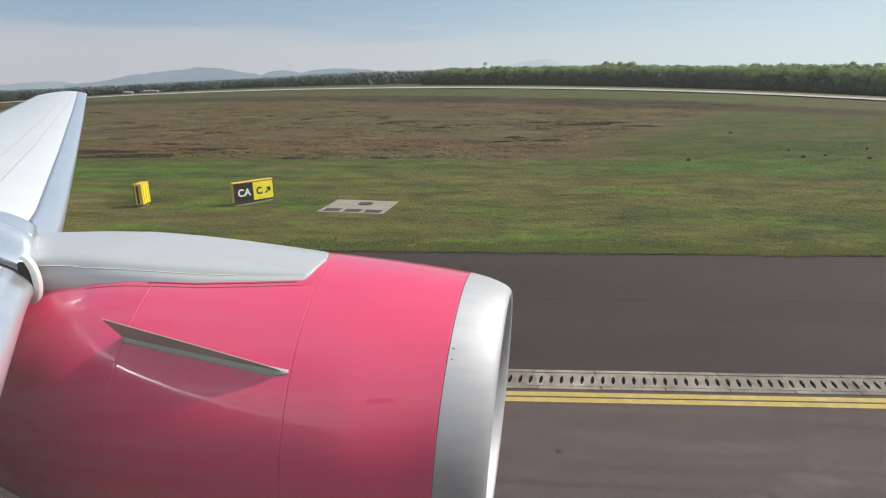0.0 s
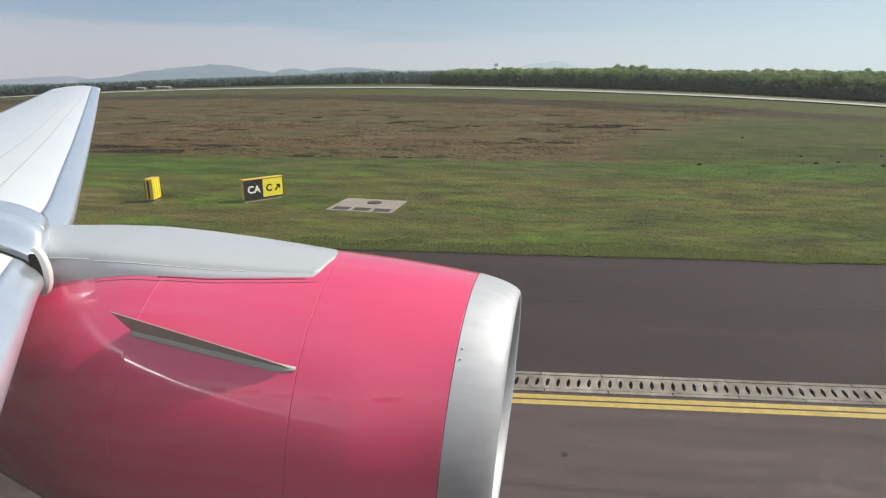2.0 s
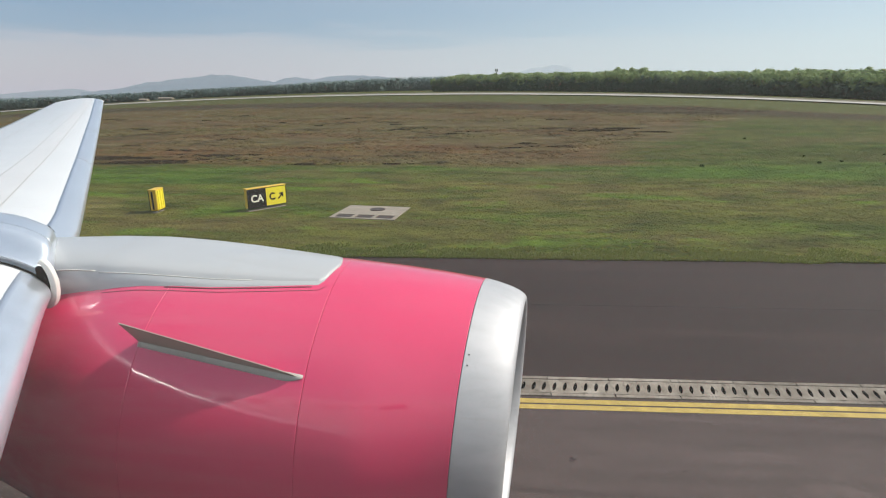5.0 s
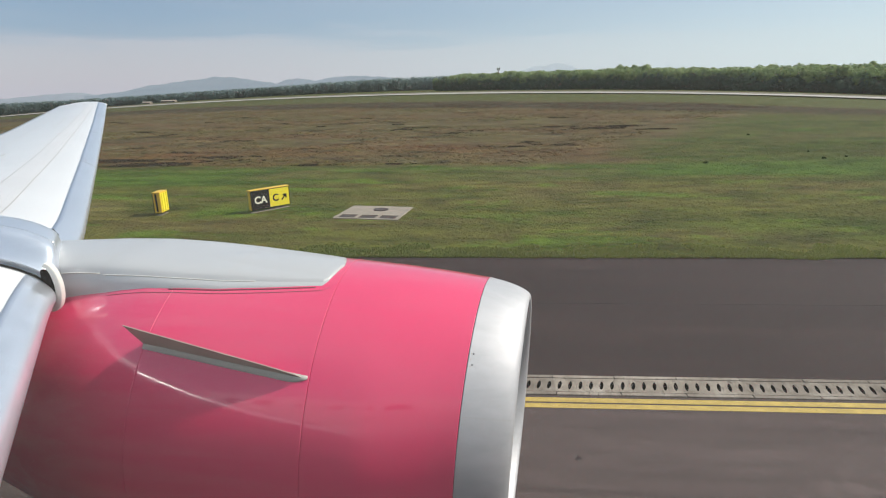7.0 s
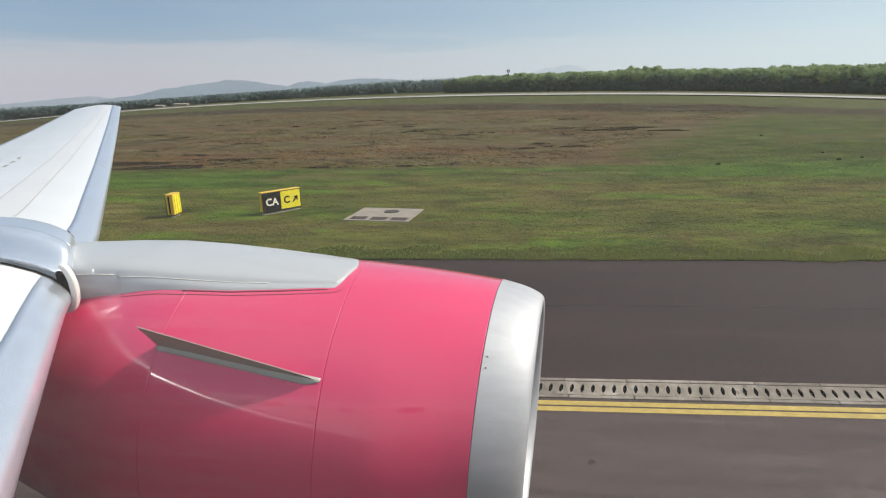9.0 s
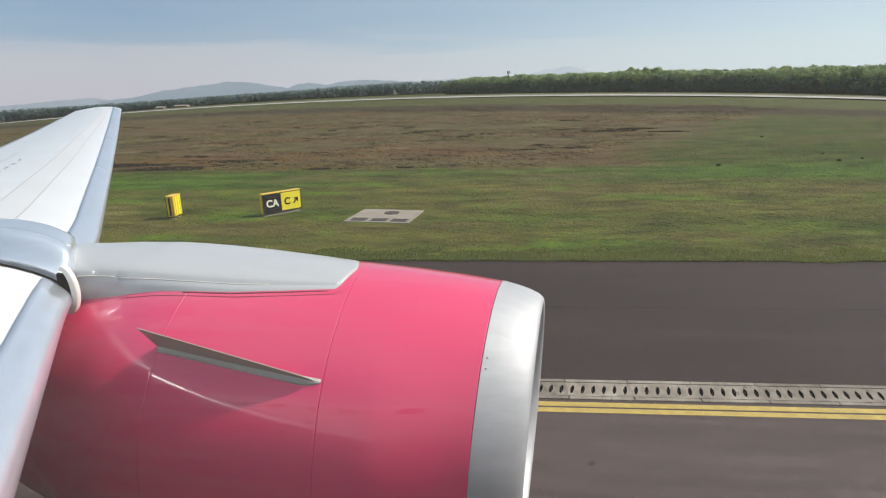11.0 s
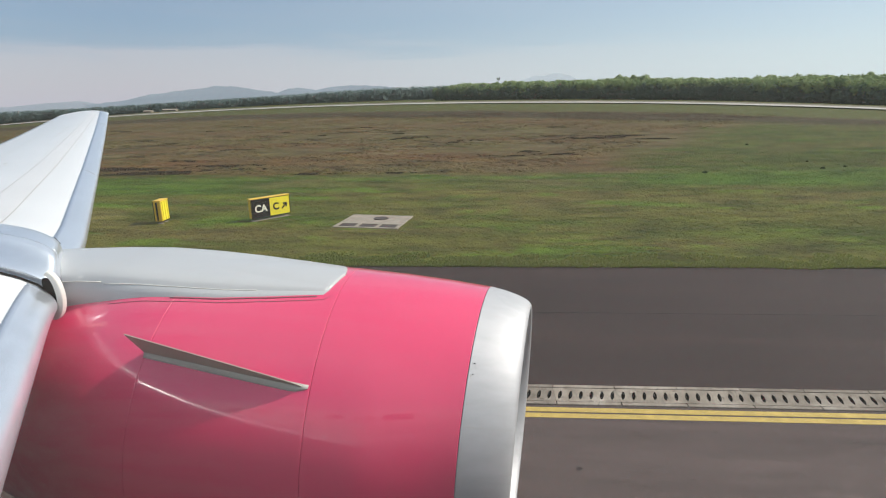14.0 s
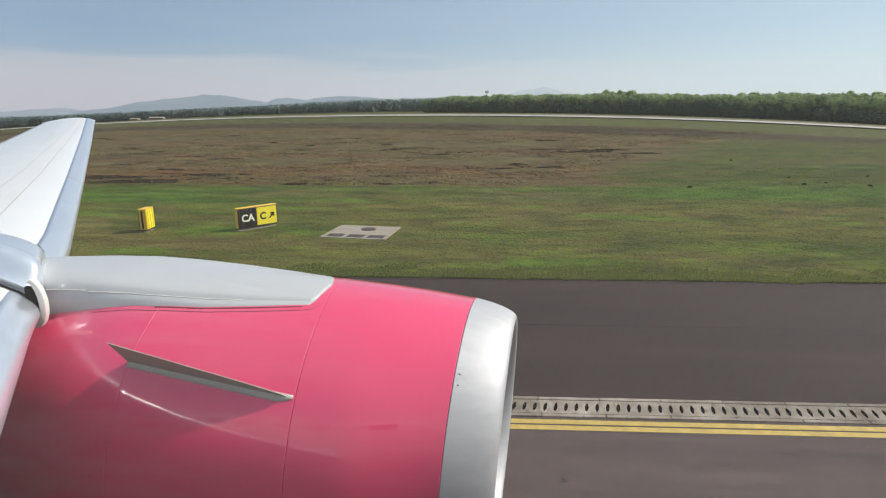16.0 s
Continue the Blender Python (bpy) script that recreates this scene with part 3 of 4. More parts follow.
def pylon_row(x, lift=0.0):
    """One section of the pylon: a convex body that meets a thin flange along a crease."""
    w = lerp_table([(-a, b) for a, b, _ in PYLON], -x)
    top = lerp_table([(-a, c) for a, _, c in PYLON], -x)
    s = x / AXIS.x
    c = HUB + AXIS * s
    r = nac_r(s)
    row = []
    u = max(0.0, min(1.0, (-1.45 - x) / 1.7))
    kb, f = 0.84 + 0.07 * u, 0.11 + 0.44 * u            # the crease climbs towards the wing
    for i in range(51):
        t = -1 + 2 * i / 50
        k = abs(t)
        k = k / 0.84 * kb if k <= 0.8401 else kb + (k - 0.84) / 0.16 * (1 - kb)
        side = math.copysign(k, t)
        base = c.z + math.sqrt(max(0.05, r * r - (w * side) ** 2))
        crown = f + (1 - f) * max(0.0, 1 - (k / kb) ** 3.2) ** 0.55 if k <= kb else f * (1 - ((k - kb) / (1 - kb)) ** 1.3 * 0.85)
        edge = base + 0.001
        row.append((x, c.y + w * side, (edge + max(0.02, top - edge) * crown if k < 0.999 else base - 0.015) + lift))
    return row


def build_pylon():
    bm = loft([pylon_row(x) for x in stations(-1.17, -1.34, 0.01) + stations(-1.36, -5.0, 0.06)], closed=False)
    bm.verts.index_update()
    for e in bm.edges:
        if all(v.index % 51 in (4, 46) for v in e.verts):
            e.smooth = False                  # the crease between body and flange
    pyl = air("pylon", bm, GREY, "pale grey engine pylon fairing")
    for x in (-2.93, -1.95):
        air("pylon_joint", loft([pylon_row(x, 0.0015)[3:48], pylon_row(x - 0.006, 0.0015)[3:48]], closed=False), JOINT, "fine grey panel joint", pyl)
    # pale raised beads, added to paint in the sun's highlight on the crease
    for a, b, off in ((-1.75, -2.93, 0.0), (-2.96, -3.55, 0.012)):
        bead = []
        for x in stations(a, b, 0.05):
            p = Vector(pylon_row(x)[4]) + Vector((0, -0.002, off))
            bead.append([p + Vector((0, 0.0045 * math.cos(k * math.tau / 6), 0.0045 * math.sin(k * math.tau / 6))) for k in range(6)])
        air("pylon_bead", loft(bead, cap=True), CREAM, "thin pale bead standing in for the highlight along the crease", pyl)
    seal = []
    for x in stations(-1.30, -2.37, 0.05):
        w = lerp_table([(-a, b) for a, b, _ in PYLON], -x)
        s = x / AXIS.x
        c = HUB + AXIS * s
        z = c.z + math.sqrt(nac_r(s) ** 2 - w * w)
        seal.append([(x, c.y - w - 0.004 + 0.007 * math.cos(k * math.tau / 6), z - 0.002 + 0.007 * math.sin(k * math.tau / 6)) for k in range(6)])
    seam = []
    for x in stations(-1.235, -2.9, 0.05):
        w = lerp_table([(-a, b) for a, b, _ in PYLON], -x) + 0.035
        a = math.degrees(math.asin(min(0.95, w / nac_r(x / AXIS.x))))
        seam.append([nac(x / AXIS.x, a - 0.16, 0.0012), nac(x / AXIS.x, a, 0.002), nac(x / AXIS.x, a + 0.16, 0.0012)])
    air("cowl_seam", loft(seam, closed=False), SEAL, "fine dark seam beside the pylon", pyl)
    air("pylon_seal", loft(seal, cap=True), SEAL, "dark seal between pylon and cowling", pyl)


build_pylon()

# wing: (y, leading edge x, leading edge z, chord, thickness ratio, nose-up twist in metres over the chord)
WING = [(0.12, -0.86, 3.02, 6.0, 0.115), (1.6, -1.86, 3.04, 5.2, 0.115), (3.3, -3.00, 3.08, 4.4, 0.115), (5.0, -3.98, 3.17, 3.75, 0.118), (8.0, -5.95, 3.40, 3.0, 0.115), (12.0, -8.56, 3.79, 2.15, 0.112), (15.4, -10.78, 4.18, 1.42, 0.11)]


def wing_at(y):
    return [lerp_table([(w[0], w[k]) for w in WING], y) for k in range(1, 5)]


def foil(c, tr, lower=False):
    """Half thickness of the section at c of the chord."""
    t = 5 * tr * (0.2969 * math.sqrt(c) - 0.126 * c - 0.3516 * c * c + 0.2843 * c ** 3 - 0.1015 * c ** 4)
    camber = 0.014 * math.sin(math.pi * min(1, c * 1.05))
    return camber - t * 0.72 if lower else camber + t * 1.10


def skin(y, c, dz=0.0, lower=False):
    lx, lz, ch, tr = wing_at(y)
    return Vector((lx - c * ch, y, lz + foil(c, tr, lower) * ch + dz - 0.012 * c * ch))


def build_wing():
    cs = [0.0, 0.004, 0.012, 0.03, 0.06, 0.1, 0.15, 0.2, 0.28, 0.36, 0.45, 0.55, 0.65, 0.75, 0.85, 0.93, 1.0]
    rings = []
    for y in stations(0.12, 15.4, 0.35):
        rings.append([skin(y, c) for c in cs] + [skin(y, c, lower=True) for c in cs[-2:0:-1]])
    wing_ob = air("wing", loft(rings, cap=True), WHITE, "white painted wing upper skin")
    # slats: bare metal noses proud of the wing
    for y0, y1, depth, name in ((0.35, 3.56, 0.046, "inboard_slat"), (4.30, 15.3, 0.09, "slat")):
        up = [0.0, 0.003, 0.01, 0.022, 0.04, 0.065, 0.09, 0.115]
        rings = []
        for y in stations(y0, y1, 0.2):
            dep = depth if y < 4 else 0.23 / wing_at(y)[2]
            top = [skin(y, c * dep / 0.115, 0.010) + Vector((0.016, 0, 0)) for c in up]
            low = [skin(y, c * dep / 0.115, -0.004, True) + Vector((0.016, 0, 0)) for c in (0.06, 0.03, 0.012, 0.004)]
            rings.append(top + [skin(y, dep, -0.01) + Vector((0.01, 0, 0))] + low)
        air(name, loft(rings, cap=True), SLAT, "bare metal leading edge slat", wing_ob)
    for y in (7.9, 10.6, 13.1):
        dep = 0.23 / wing_at(y)[2]
        rows = [[skin(y + dy, c * dep, 0.0112) + Vector((0.0172, 0, 0)) for c in (0.0, 0.05, 0.12, 0.25, 0.45, 0.7, 1.0)] for dy in (-0.012, 0.012)]
        air("slat_joint", loft(rows, closed=False), JOINT, "grey joint between slats", wing_ob)
    # tip fence cap
    rings = []
    for i in range(7):
        t = i / 6
        y = 15.4 + 0.14 * math.sin(t * math.pi / 2)
        k = math.cos(t * math.pi / 2) * 0.98 + 0.02
        base = [skin(15.4, c) for c in cs] + [skin(15.4, c, lower=True) for c in cs[-2:0:-1]]
        mid = sum(base, Vector()) / len(base)
        rings.append([Vector((mid.x + (p.x - mid.x) * (0.75 + 0.25 * k), y, mid.z + (p.z - mid.z) * k)) for p in base])
    air("wing_tip", loft(rings, cap=True), CREAM, "pale wing tip cap", wing_ob)
    rings = [[skin(y, c, 0.003) for c in (0.205, 0.22, 0.235, 0.25, 0.265, 0.28, 0.295)] for y in stations(4.5, 15.0, 0.3)]
    air("walk_band", loft(rings, closed=False), BAND, "greyish worn band along the wing", wing_ob)
    # spanwise panel joints and a walkway tint on the upper skin
    for c0, c1, y0, y1 in ((0.198, 0.202, 3.4, 15.2), (0.30, 0.304, 3.4, 15.2), (0.62, 0.625, 3.4, 14.8)):
        rings = [[skin(y, c0, 0.003), skin(y, (c0 + c1) / 2, 0.004), skin(y, c1, 0.003)] for y in stations(y0, y1, 0.3)]
        air("panel_joint", loft(rings, closed=False), JOINT, "grey sealed panel joint", wing_ob)
    for i in range(4):
        for c, y in ((0.50, 7.2 + i * 0.32), (0.42, 11.0 + i * 0.4)):
            row = [skin(y + dy, c + dc, 0.004) for dy, dc in ((-0.06, 0), (-0.04, 0.010), (0.04, 0.010), (0.06, 0.0), (0.04, -0.007), (-0.04, -0.007))]
            bm = bmesh.new()
            bm.faces.new([bm.verts.new(p) for p in row])
            air("vent_slot", bm, STRAKE, "small dark slot in the wing skin", wing_ob, smooth=False)


build_wing()


def build_wing_fairing():
    """The metal hood over the pylon between the slats, and the cream slat end rib."""
    def hood(ys, name, mat, label):
        rings = []
        for y in ys:
            lx, lz, ch, tr = wing_at(y)
            t = max(0.0, (y - 3.4) / 0.88)
            sink = 0.16 * (1 - sm(3.64, 3.82, y))
            row = [(lx + 0.00, y, lz + 0.02)]
            for dx, z in ((0.05, 0.18), (0.055, 0.23), (0.04, 0.28), (0.0, 0.312), (-0.07, 0.345), (-0.16, 0.378), (-0.28, 0.405), (-0.42, 0.425), (-0.58, 0.432), (-0.78, 0.43), (-1.0, 0.40)):
                row.append((lx + dx - 0.10 * t - sink * 0.4, y, lz + z + 0.02 - 0.03 * t - sink - 0.07 * sm(0.93, 1.0, t)))
            row.append((lx - 1.05, y, lz + 0.05))
            rings.append(row)
        air(name, loft(rings, cap=True), mat, label)

    hood([3.645, 3.65] + stations(3.67, 3.93, 0.03), "wing_fairing", MIRROR, "rounded bright metal fairing over the pylon joint")
    hood([3.934] + stations(3.95, 4.22, 0.08) + [4.26, 4.28], "fairing_end", SLAT, "dull metal end of the fairing")
    # strip on the skin, coloured near-black as the gap's shade
    gap = [[skin(3.598, c, 0.006), skin(3.617, c, 0.010), skin(3.635, c, 0.006)] for c in (0.0, 0.01, 0.03, 0.06, 0.1, 0.14)]
    air("slat_gap", loft(gap, closed=False), DARK, "near-black strip standing in for the shaded gap beside the slat")
    rings = []
    for y in (3.572, 3.576, 3.612, 3.616):
        k = 0.0 if 3.574 < y < 3.614 else 0.006
        row = []
        for i in range(25):
            a = radians(-115 + 200 * i / 24)
            row.append(Vector((-3.195 + (0.098 - k) * math.cos(a), y, 3.160 + (0.185 - k) * math.sin(a))))
        for i in range(24, -1, -1):
            a = radians(-112 + 194 * i / 24)
            row.append(Vector((-3.215 + (0.070 + k) * math.cos(a), y, 3.160 + (0.158 + k) * math.sin(a))))
        rings.append(row)
    air("slat_end_rib", loft(rings, cap=True), CREAM, "cream painted slat end rib", smooth=False)
    # solid wedge and block, added in near-black where shaded openings lie
    notch = bmesh.new()
    bmesh.ops.create_cone(notch, cap_ends=True, segments=3, radius1=0.042, radius2=0.004, depth=0.06, matrix=Matrix.Translation((-3.675, 4.285, 3.372)) @ pose(0, 0, 0, 90, 0, 30))
    air("fairing_notch", notch, DARK, "near-black wedge standing in for a shaded notch beside the slat", smooth=False)
    air("slat_gap_web", box((0.10, 0.03, 0.26), (-3.20, 3.60, 3.16), 0.02), DARK, "near-black block standing in for the shaded hollow behind the slat end")


build_wing_fairing()


def build_gear():
    """The wheels that carry the aircraft, behind and under the wing."""
    for x, y, r, n in ((-6.3, 2.0, 0.58, 2), (-6.3, -5.56, 0.58, 2), (6.4, -1.78, 0.38, 2)):
        bm = box((0.22, 0.22, 3.0 - r), (x, y, r + (3.0 - r) / 2), 0.04)
        leg = air("landing_gear", bm, GREY, "grey landing gear leg", smooth=False)
        for k in (-1, 1):
            bm = bmesh.new()
            rings = []
            for dy, rr in ((-0.17, 0.55), (-0.15, 0.85), (-0.10, 0.98), (0, 1.0), (0.10, 0.98), (0.15, 0.85), (0.17, 0.55)):
                rings.append([(x + rr * r * math.cos(i * math.tau / 28), y + k * 0.32 + dy, r + rr * r * math.sin(i * math.tau / 28)) for i in range(28)])
            bm.free()
            air("wheel", loft(rings, cap=True), SIGN_BLACK, "black rubber wheel", leg)


build_gear()


def build_fuselage():
    """The white cabin wall outside the camera's window, with its row of windows."""
    cy, cz, r, n = -1.78, 3.95, 1.975, 96
    eye_a = math.degrees(math.asin(0.55 / r))

    def girth(x):
        """Share of the full radius, and the centre's lift, at x."""
        if x > 9:
            return math.sqrt(max(0.0004, 1 - ((x - 9) / 5.0) ** 2)), -0.35 * sm(9, 14, x)
        if x < -12:
            return 1 - 0.86 * sm(-12, -25, x), 1.2 * sm(-12, -25, x)
        return 1.0, 0.0

    xs = [-25 + 0.5 * i for i in range(26)] + [-12 + 0.1 * i for i in range(1, 211)] + [9.3, 9.8, 10.5, 11.2, 12, 12.7, 13.3, 13.7, 13.9, 14.0]
    xs = sorted([v for v in xs if not -0.26 < v < 0.26] + [-0.22, 0.22])
    bm = bmesh.new()
    angs = sorted([360 * i / n for i in range(n) if not 9 < 360 * i / n < 24] + [eye_a - 6.5, eye_a + 6.5])
    grid = []
    for x in xs:
        k, lift = girth(x)
        grid.append([bm.verts.new((x, cy + r * k * math.cos(radians(a)), cz + lift + r * k * math.sin(radians(a)))) for a in angs])
    for i in range(len(xs) - 1):
        for k in range(len(angs)):
            k2 = (k + 1) % len(angs)
            if abs(xs[i] + 0.22) < 1e-6 and abs(angs[k] - (eye_a - 6.5)) < 1e-6:
                continue                      # the camera's window
            bm.faces.new((grid[i][k], grid[i + 1][k], grid[i + 1][k2], grid[i][k2]))
    bm.faces.new(grid[0])
    bm.faces.new(grid[-1][::-1])
    bmesh.ops.recalc_face_normals(bm, faces=bm.faces[:])
    bmesh.ops.solidify(bm, geom=bm.faces[:], thickness=0.02)
    hull = air("fuselage", bm, HULL, "white painted fuselage skin")
    for i in range(-20, 18):
        if i == 0:
            continue
        bm = bmesh.new()
        row = []
        for k in range(16):
            a = k * math.tau / 16
            dx, dz = 0.115 * math.copysign(abs(math.cos(a)) ** 0.7, math.cos(a)), 0.165 * math.copysign(abs(math.sin(a)) ** 0.7, math.sin(a))
            aa = radians(eye_a) + dz / r
            row.append((i * 0.533 + dx, cy + (r + 0.004) * math.cos(aa), cz + (r + 0.004) * math.sin(aa)))
        bm.faces.new([bm.verts.new(p) for p in row])
        air("cabin_window", bm, WINDOW_DARK, "dark oval cabin window", hull, smooth=False)


build_fuselage()


def build_belly():
    """The swollen fairing that blends the wing roots into the belly."""
    cy, cz, r = -1.78, 3.95, 1.975
    rings = []
    for x in stations(2.6, -11.5, 0.25):
        swell = sm(2.6, -0.4, x) * (1 - sm(-7.5, -11.5, x))
        row = []
        for i in range(41):
            a = -168 + 156 * i / 40
            corner = math.exp(-((abs(a + 90) - 42) / 22) ** 2)
            k = r - 0.012 + swell * (0.02 + 0.20 * math.sin(math.pi * i / 40) ** 0.6 + 0.14 * corner)
            row.append((x, cy + k * math.cos(radians(a)), cz + k * math.sin(radians(a))))
        rings.append(row)
    air("belly_fairing", loft(rings, closed=False), HULL, "white belly fairing under the wing root")


build_belly()


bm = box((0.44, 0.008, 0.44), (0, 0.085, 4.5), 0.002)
pane = air("window_pane", bm, PANE, "clear cabin window pane with a thin pale veil added", smooth=False)
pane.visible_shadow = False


# ---- drainage channel along the taxiway edge ----
SX = 6.1            # along the taxiway: how far the far woods stand ahead
GX = -1.95          # the same for the things in the verge


def drain_cell(bm, x, w, y0, y1, slot=True, tilt=0.0):
    """One cell of the channel top with a lens-shaped slot through it."""
    n = 12
    cx, cyy = x + w / 2, (y0 + y1) / 2
    if not slot:
        box((w - 0.006, y1 - y0, 0.2), (cx, cyy, -0.088), 0.006, bm)
        return
    outer, inner, low = [], [], []
    for i in range(n):
        a = math.tau * i / n + math.tau / 24
        u, v = math.cos(a), math.sin(a)
        k = 1 / max(abs(u), abs(v))
        outer.append(bm.verts.new((cx + u * k * w / 2, cyy + v * k * (y1 - y0) / 2, 0.012)))
        px, py = 0.033 * u * (1 - 0.35 * abs(v)) + 0.030 * v, 0.125 * v
        inner.append(bm.verts.new((cx + px, cyy + py, 0.008)))
        low.append(bm.verts.new((cx + px * 0.9, cyy + py * 0.95, -0.16)))
    for i in range(n):
        j = (i + 1) % n
        bm.faces.new((outer[i], outer[j], inner[j], inner[i]))
        # slot walls coloured near-black in place of deep shade
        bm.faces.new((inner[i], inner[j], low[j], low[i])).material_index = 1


def drain_mesh(cells, w=0.160, y0=8.05, y1=8.45):
    bm = bmesh.new()
    for i in range(cells):
        drain_cell(bm, i * w, w, y0, y1)
    L = cells * w
    # kerb strips each side of the slots, with a small gap to the next block
    box((L - 0.012, 0.082, 0.2), (L / 2, 7.996, -0.082), 0.006, bm)
    box((L - 0.012, 0.082, 0.2), (L / 2, 8.504, -0.082), 0.006, bm)
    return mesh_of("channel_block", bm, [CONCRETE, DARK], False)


drain = root("drain_channel", (0, 8.12, 0), "grey concrete slotted drainage channel along the taxiway edge", "drain", kind="structure")
BLOCK = drain_mesh(6)
rng = random.Random(4)
for i in range(-36, 64):
    ob = new("channel_block", BLOCK)
    ob.parent = drain
    ob.location = (i * 0.962, -8.25, rng.uniform(-0.004, 0.004))
bm = box((120, 0.5, 0.02), (5, 0, -0.2))
part("channel_floor", bm, DARK, drain, "channel bed painted near-black for shade", False)
bm = box((200, 0.52, 0.2), (-136, 0, -0.09))
box((200, 0.52, 0.2), (164, 0, -0.09), 0, bm)
part("channel_run", bm, CONCRETE, drain, "channel running on", False)
along_taxiway(drain)


# ---- signs ----
def letters(text, size, parent, mat, m, name):
    cu = bpy.data.curves.new(name, "FONT")
    cu.body, cu.size, cu.extrude, cu.align_x, cu.align_y, cu.offset = text, size, 0.003, "CENTER", "CENTER", 0.011
    tmp = new("tmp", cu)
    deps = bpy.context.evaluated_depsgraph_get()
    me = bpy.data.meshes.new_from_object(tmp.evaluated_get(deps))
    bpy.data.objects.remove(tmp)
    me.materials.clear()
    me.materials.append(mat)
    ob = new(name, me)
    ob.parent = parent
    ob.matrix_local = m
    return ob


def arrow_mesh():
    bm = bmesh.new()
    pts = [(-0.14, -0.10), (-0.10, -0.14), (0.055, 0.015), (0.055, -0.06), (0.12, -0.06), (0.12, 0.12), (-0.06, 0.12), (-0.06, 0.055), (0.015, 0.055)]
    bm.faces.new([bm.verts.new((x, y, 0)) for x, y in pts])
    g = bmesh.ops.extrude_face_region(bm, geom=bm.faces[:])
    bmesh.ops.translate(bm, verts=[v for v in g["geom"] if isinstance(v, bmesh.types.BMVert)], vec=(0, 0, 0.004))
    bmesh.ops.recalc_face_normals(bm, faces=bm.faces[:])
    return bm


def sign(at, rz, length, panels, label, back, h1=0.84, th=0.22, end=None):
    """A taxiway sign box on a concrete base: local x along the board, -y its face."""
    ob = root("taxiway_sign", at, label, "airfield sign", "taxiway signs", rz=rz)
    h0 = 0.10
    part("base", box((length - 0.06, 0.24, 0.1), (0, 0, -0.035), 0.02), PADCON, ob, "pale concrete base", False)
    for x in (-length / 2 + 0.15, length / 2 - 0.15):
        part("leg", box((0.07, 0.10, 0.10), (x, 0, 0.11), 0.006), COVER, ob, "", False)
    part("case", box((length, th, h1 - h0), (0, 0, (h0 + h1) / 2), 0.018), SIGN_ORANGE, ob, "yellow sign case", False)
    part("cap", box((length + 0.03, th + 0.03, 0.03), (0, 0, h1 + 0.012), 0.008), SIGN_ORANGE, ob, "yellow top rim", False)
    x = -length / 2 + 0.02
    for w, mat, text, ink in panels:
        w2 = w - 0.012
        face = part("panel", box((w2, 0.012, h1 - h0 - 0.05), (x + w / 2, -th / 2 - 0.005, (h0 + h1) / 2), 0.003), mat, ob, "", False)
        mid = Matrix.Translation((x + w / 2, -th / 2 - 0.013, (h0 + h1) / 2 - 0.02)) @ pose(0, 0, 0, 90, 0, 0)
        words = text.rstrip(">")
        if words != text:                     # a diagonal arrow stands behind the letters
            a = part("arrow", arrow_mesh(), ink, face, "diagonal arrow", False)
            a.matrix_local = mid @ Matrix.Translation((w * 0.23, 0, 0)) @ Matrix.Scale(0.95, 4)
            mid = mid @ Matrix.Translation((-w * 0.2, 0, 0))
        if words:
            letters(words, 0.38, face, ink, mid, "letters")
        x += w
    if not any(p[2] for p in panels):
        for dx in (-0.13, 0.10):
            part("lettering_bar", box((0.12, 0.006, 0.24), (dx, -th / 2 - 0.013, (h0 + h1) / 2), 0.001), SIGN_WHITE, ob, "pale unreadable mark", False)
    part("back_panel", box((length - 0.06, 0.012, h1 - h0 - 0.05), (0, th / 2 + 0.005, (h0 + h1) / 2), 0.003), back, ob, "back panel", False)
    for x in (-length / 2 + 0.008, length / 2 - 0.008):
        part("frame_edge", box((0.022, 0.02, h1 - h0 - 0.01), (x, -th / 2 - 0.006, (h0 + h1) / 2), 0.004), SIGN_BLACK, ob, "black frame edge", False)
    for z in (h0 + 0.012, h1 - 0.012):
        part("frame_edge", box((length - 0.04, 0.02, 0.022), (0, -th / 2 - 0.006, z), 0.004), SIGN_BLACK, ob, "black frame edge", False)
    if end:
        for k in (-1, 1):
            part("end_groove", box((0.008, 0.07, h1 - h0 - 0.08), (k * (length / 2 + 0.001), -0.02, (h0 + h1) / 2), 0.002), end, ob, "dark groove", False)
        for k in range(3):
            part("back_rib", box((0.05, 0.03, h1 - h0 - 0.06), (-length * 0.3 + k * length * 0.3, th / 2 + 0.016, (h0 + h1) / 2), 0.006), SIGN_YELLOW, ob, "raised rib", False)
    return ob


sign((-6.75 + GX, 21.04, 0), math.degrees(math.atan2(1.38, 1.1)), 1.66,
     [(0.76, SIGN_BLACK, "CA", SIGN_WHITE), (0.86, SIGN_YELLOW, "C>", SIGN_BLACK)],
     "black and yellow taxiway sign lettered CA C beside the taxiway", SIGN_BLACK)
sign((-10.68 + GX, 20.2, 0), -84.0, 0.62, [(0.58, SIGN_BLACK, "", SIGN_BLACK)],
     "yellow cased taxiway sign with a dark face on a stone base", SIGN_YELLOW, 0.86, 0.27, SIGN_BLACK)


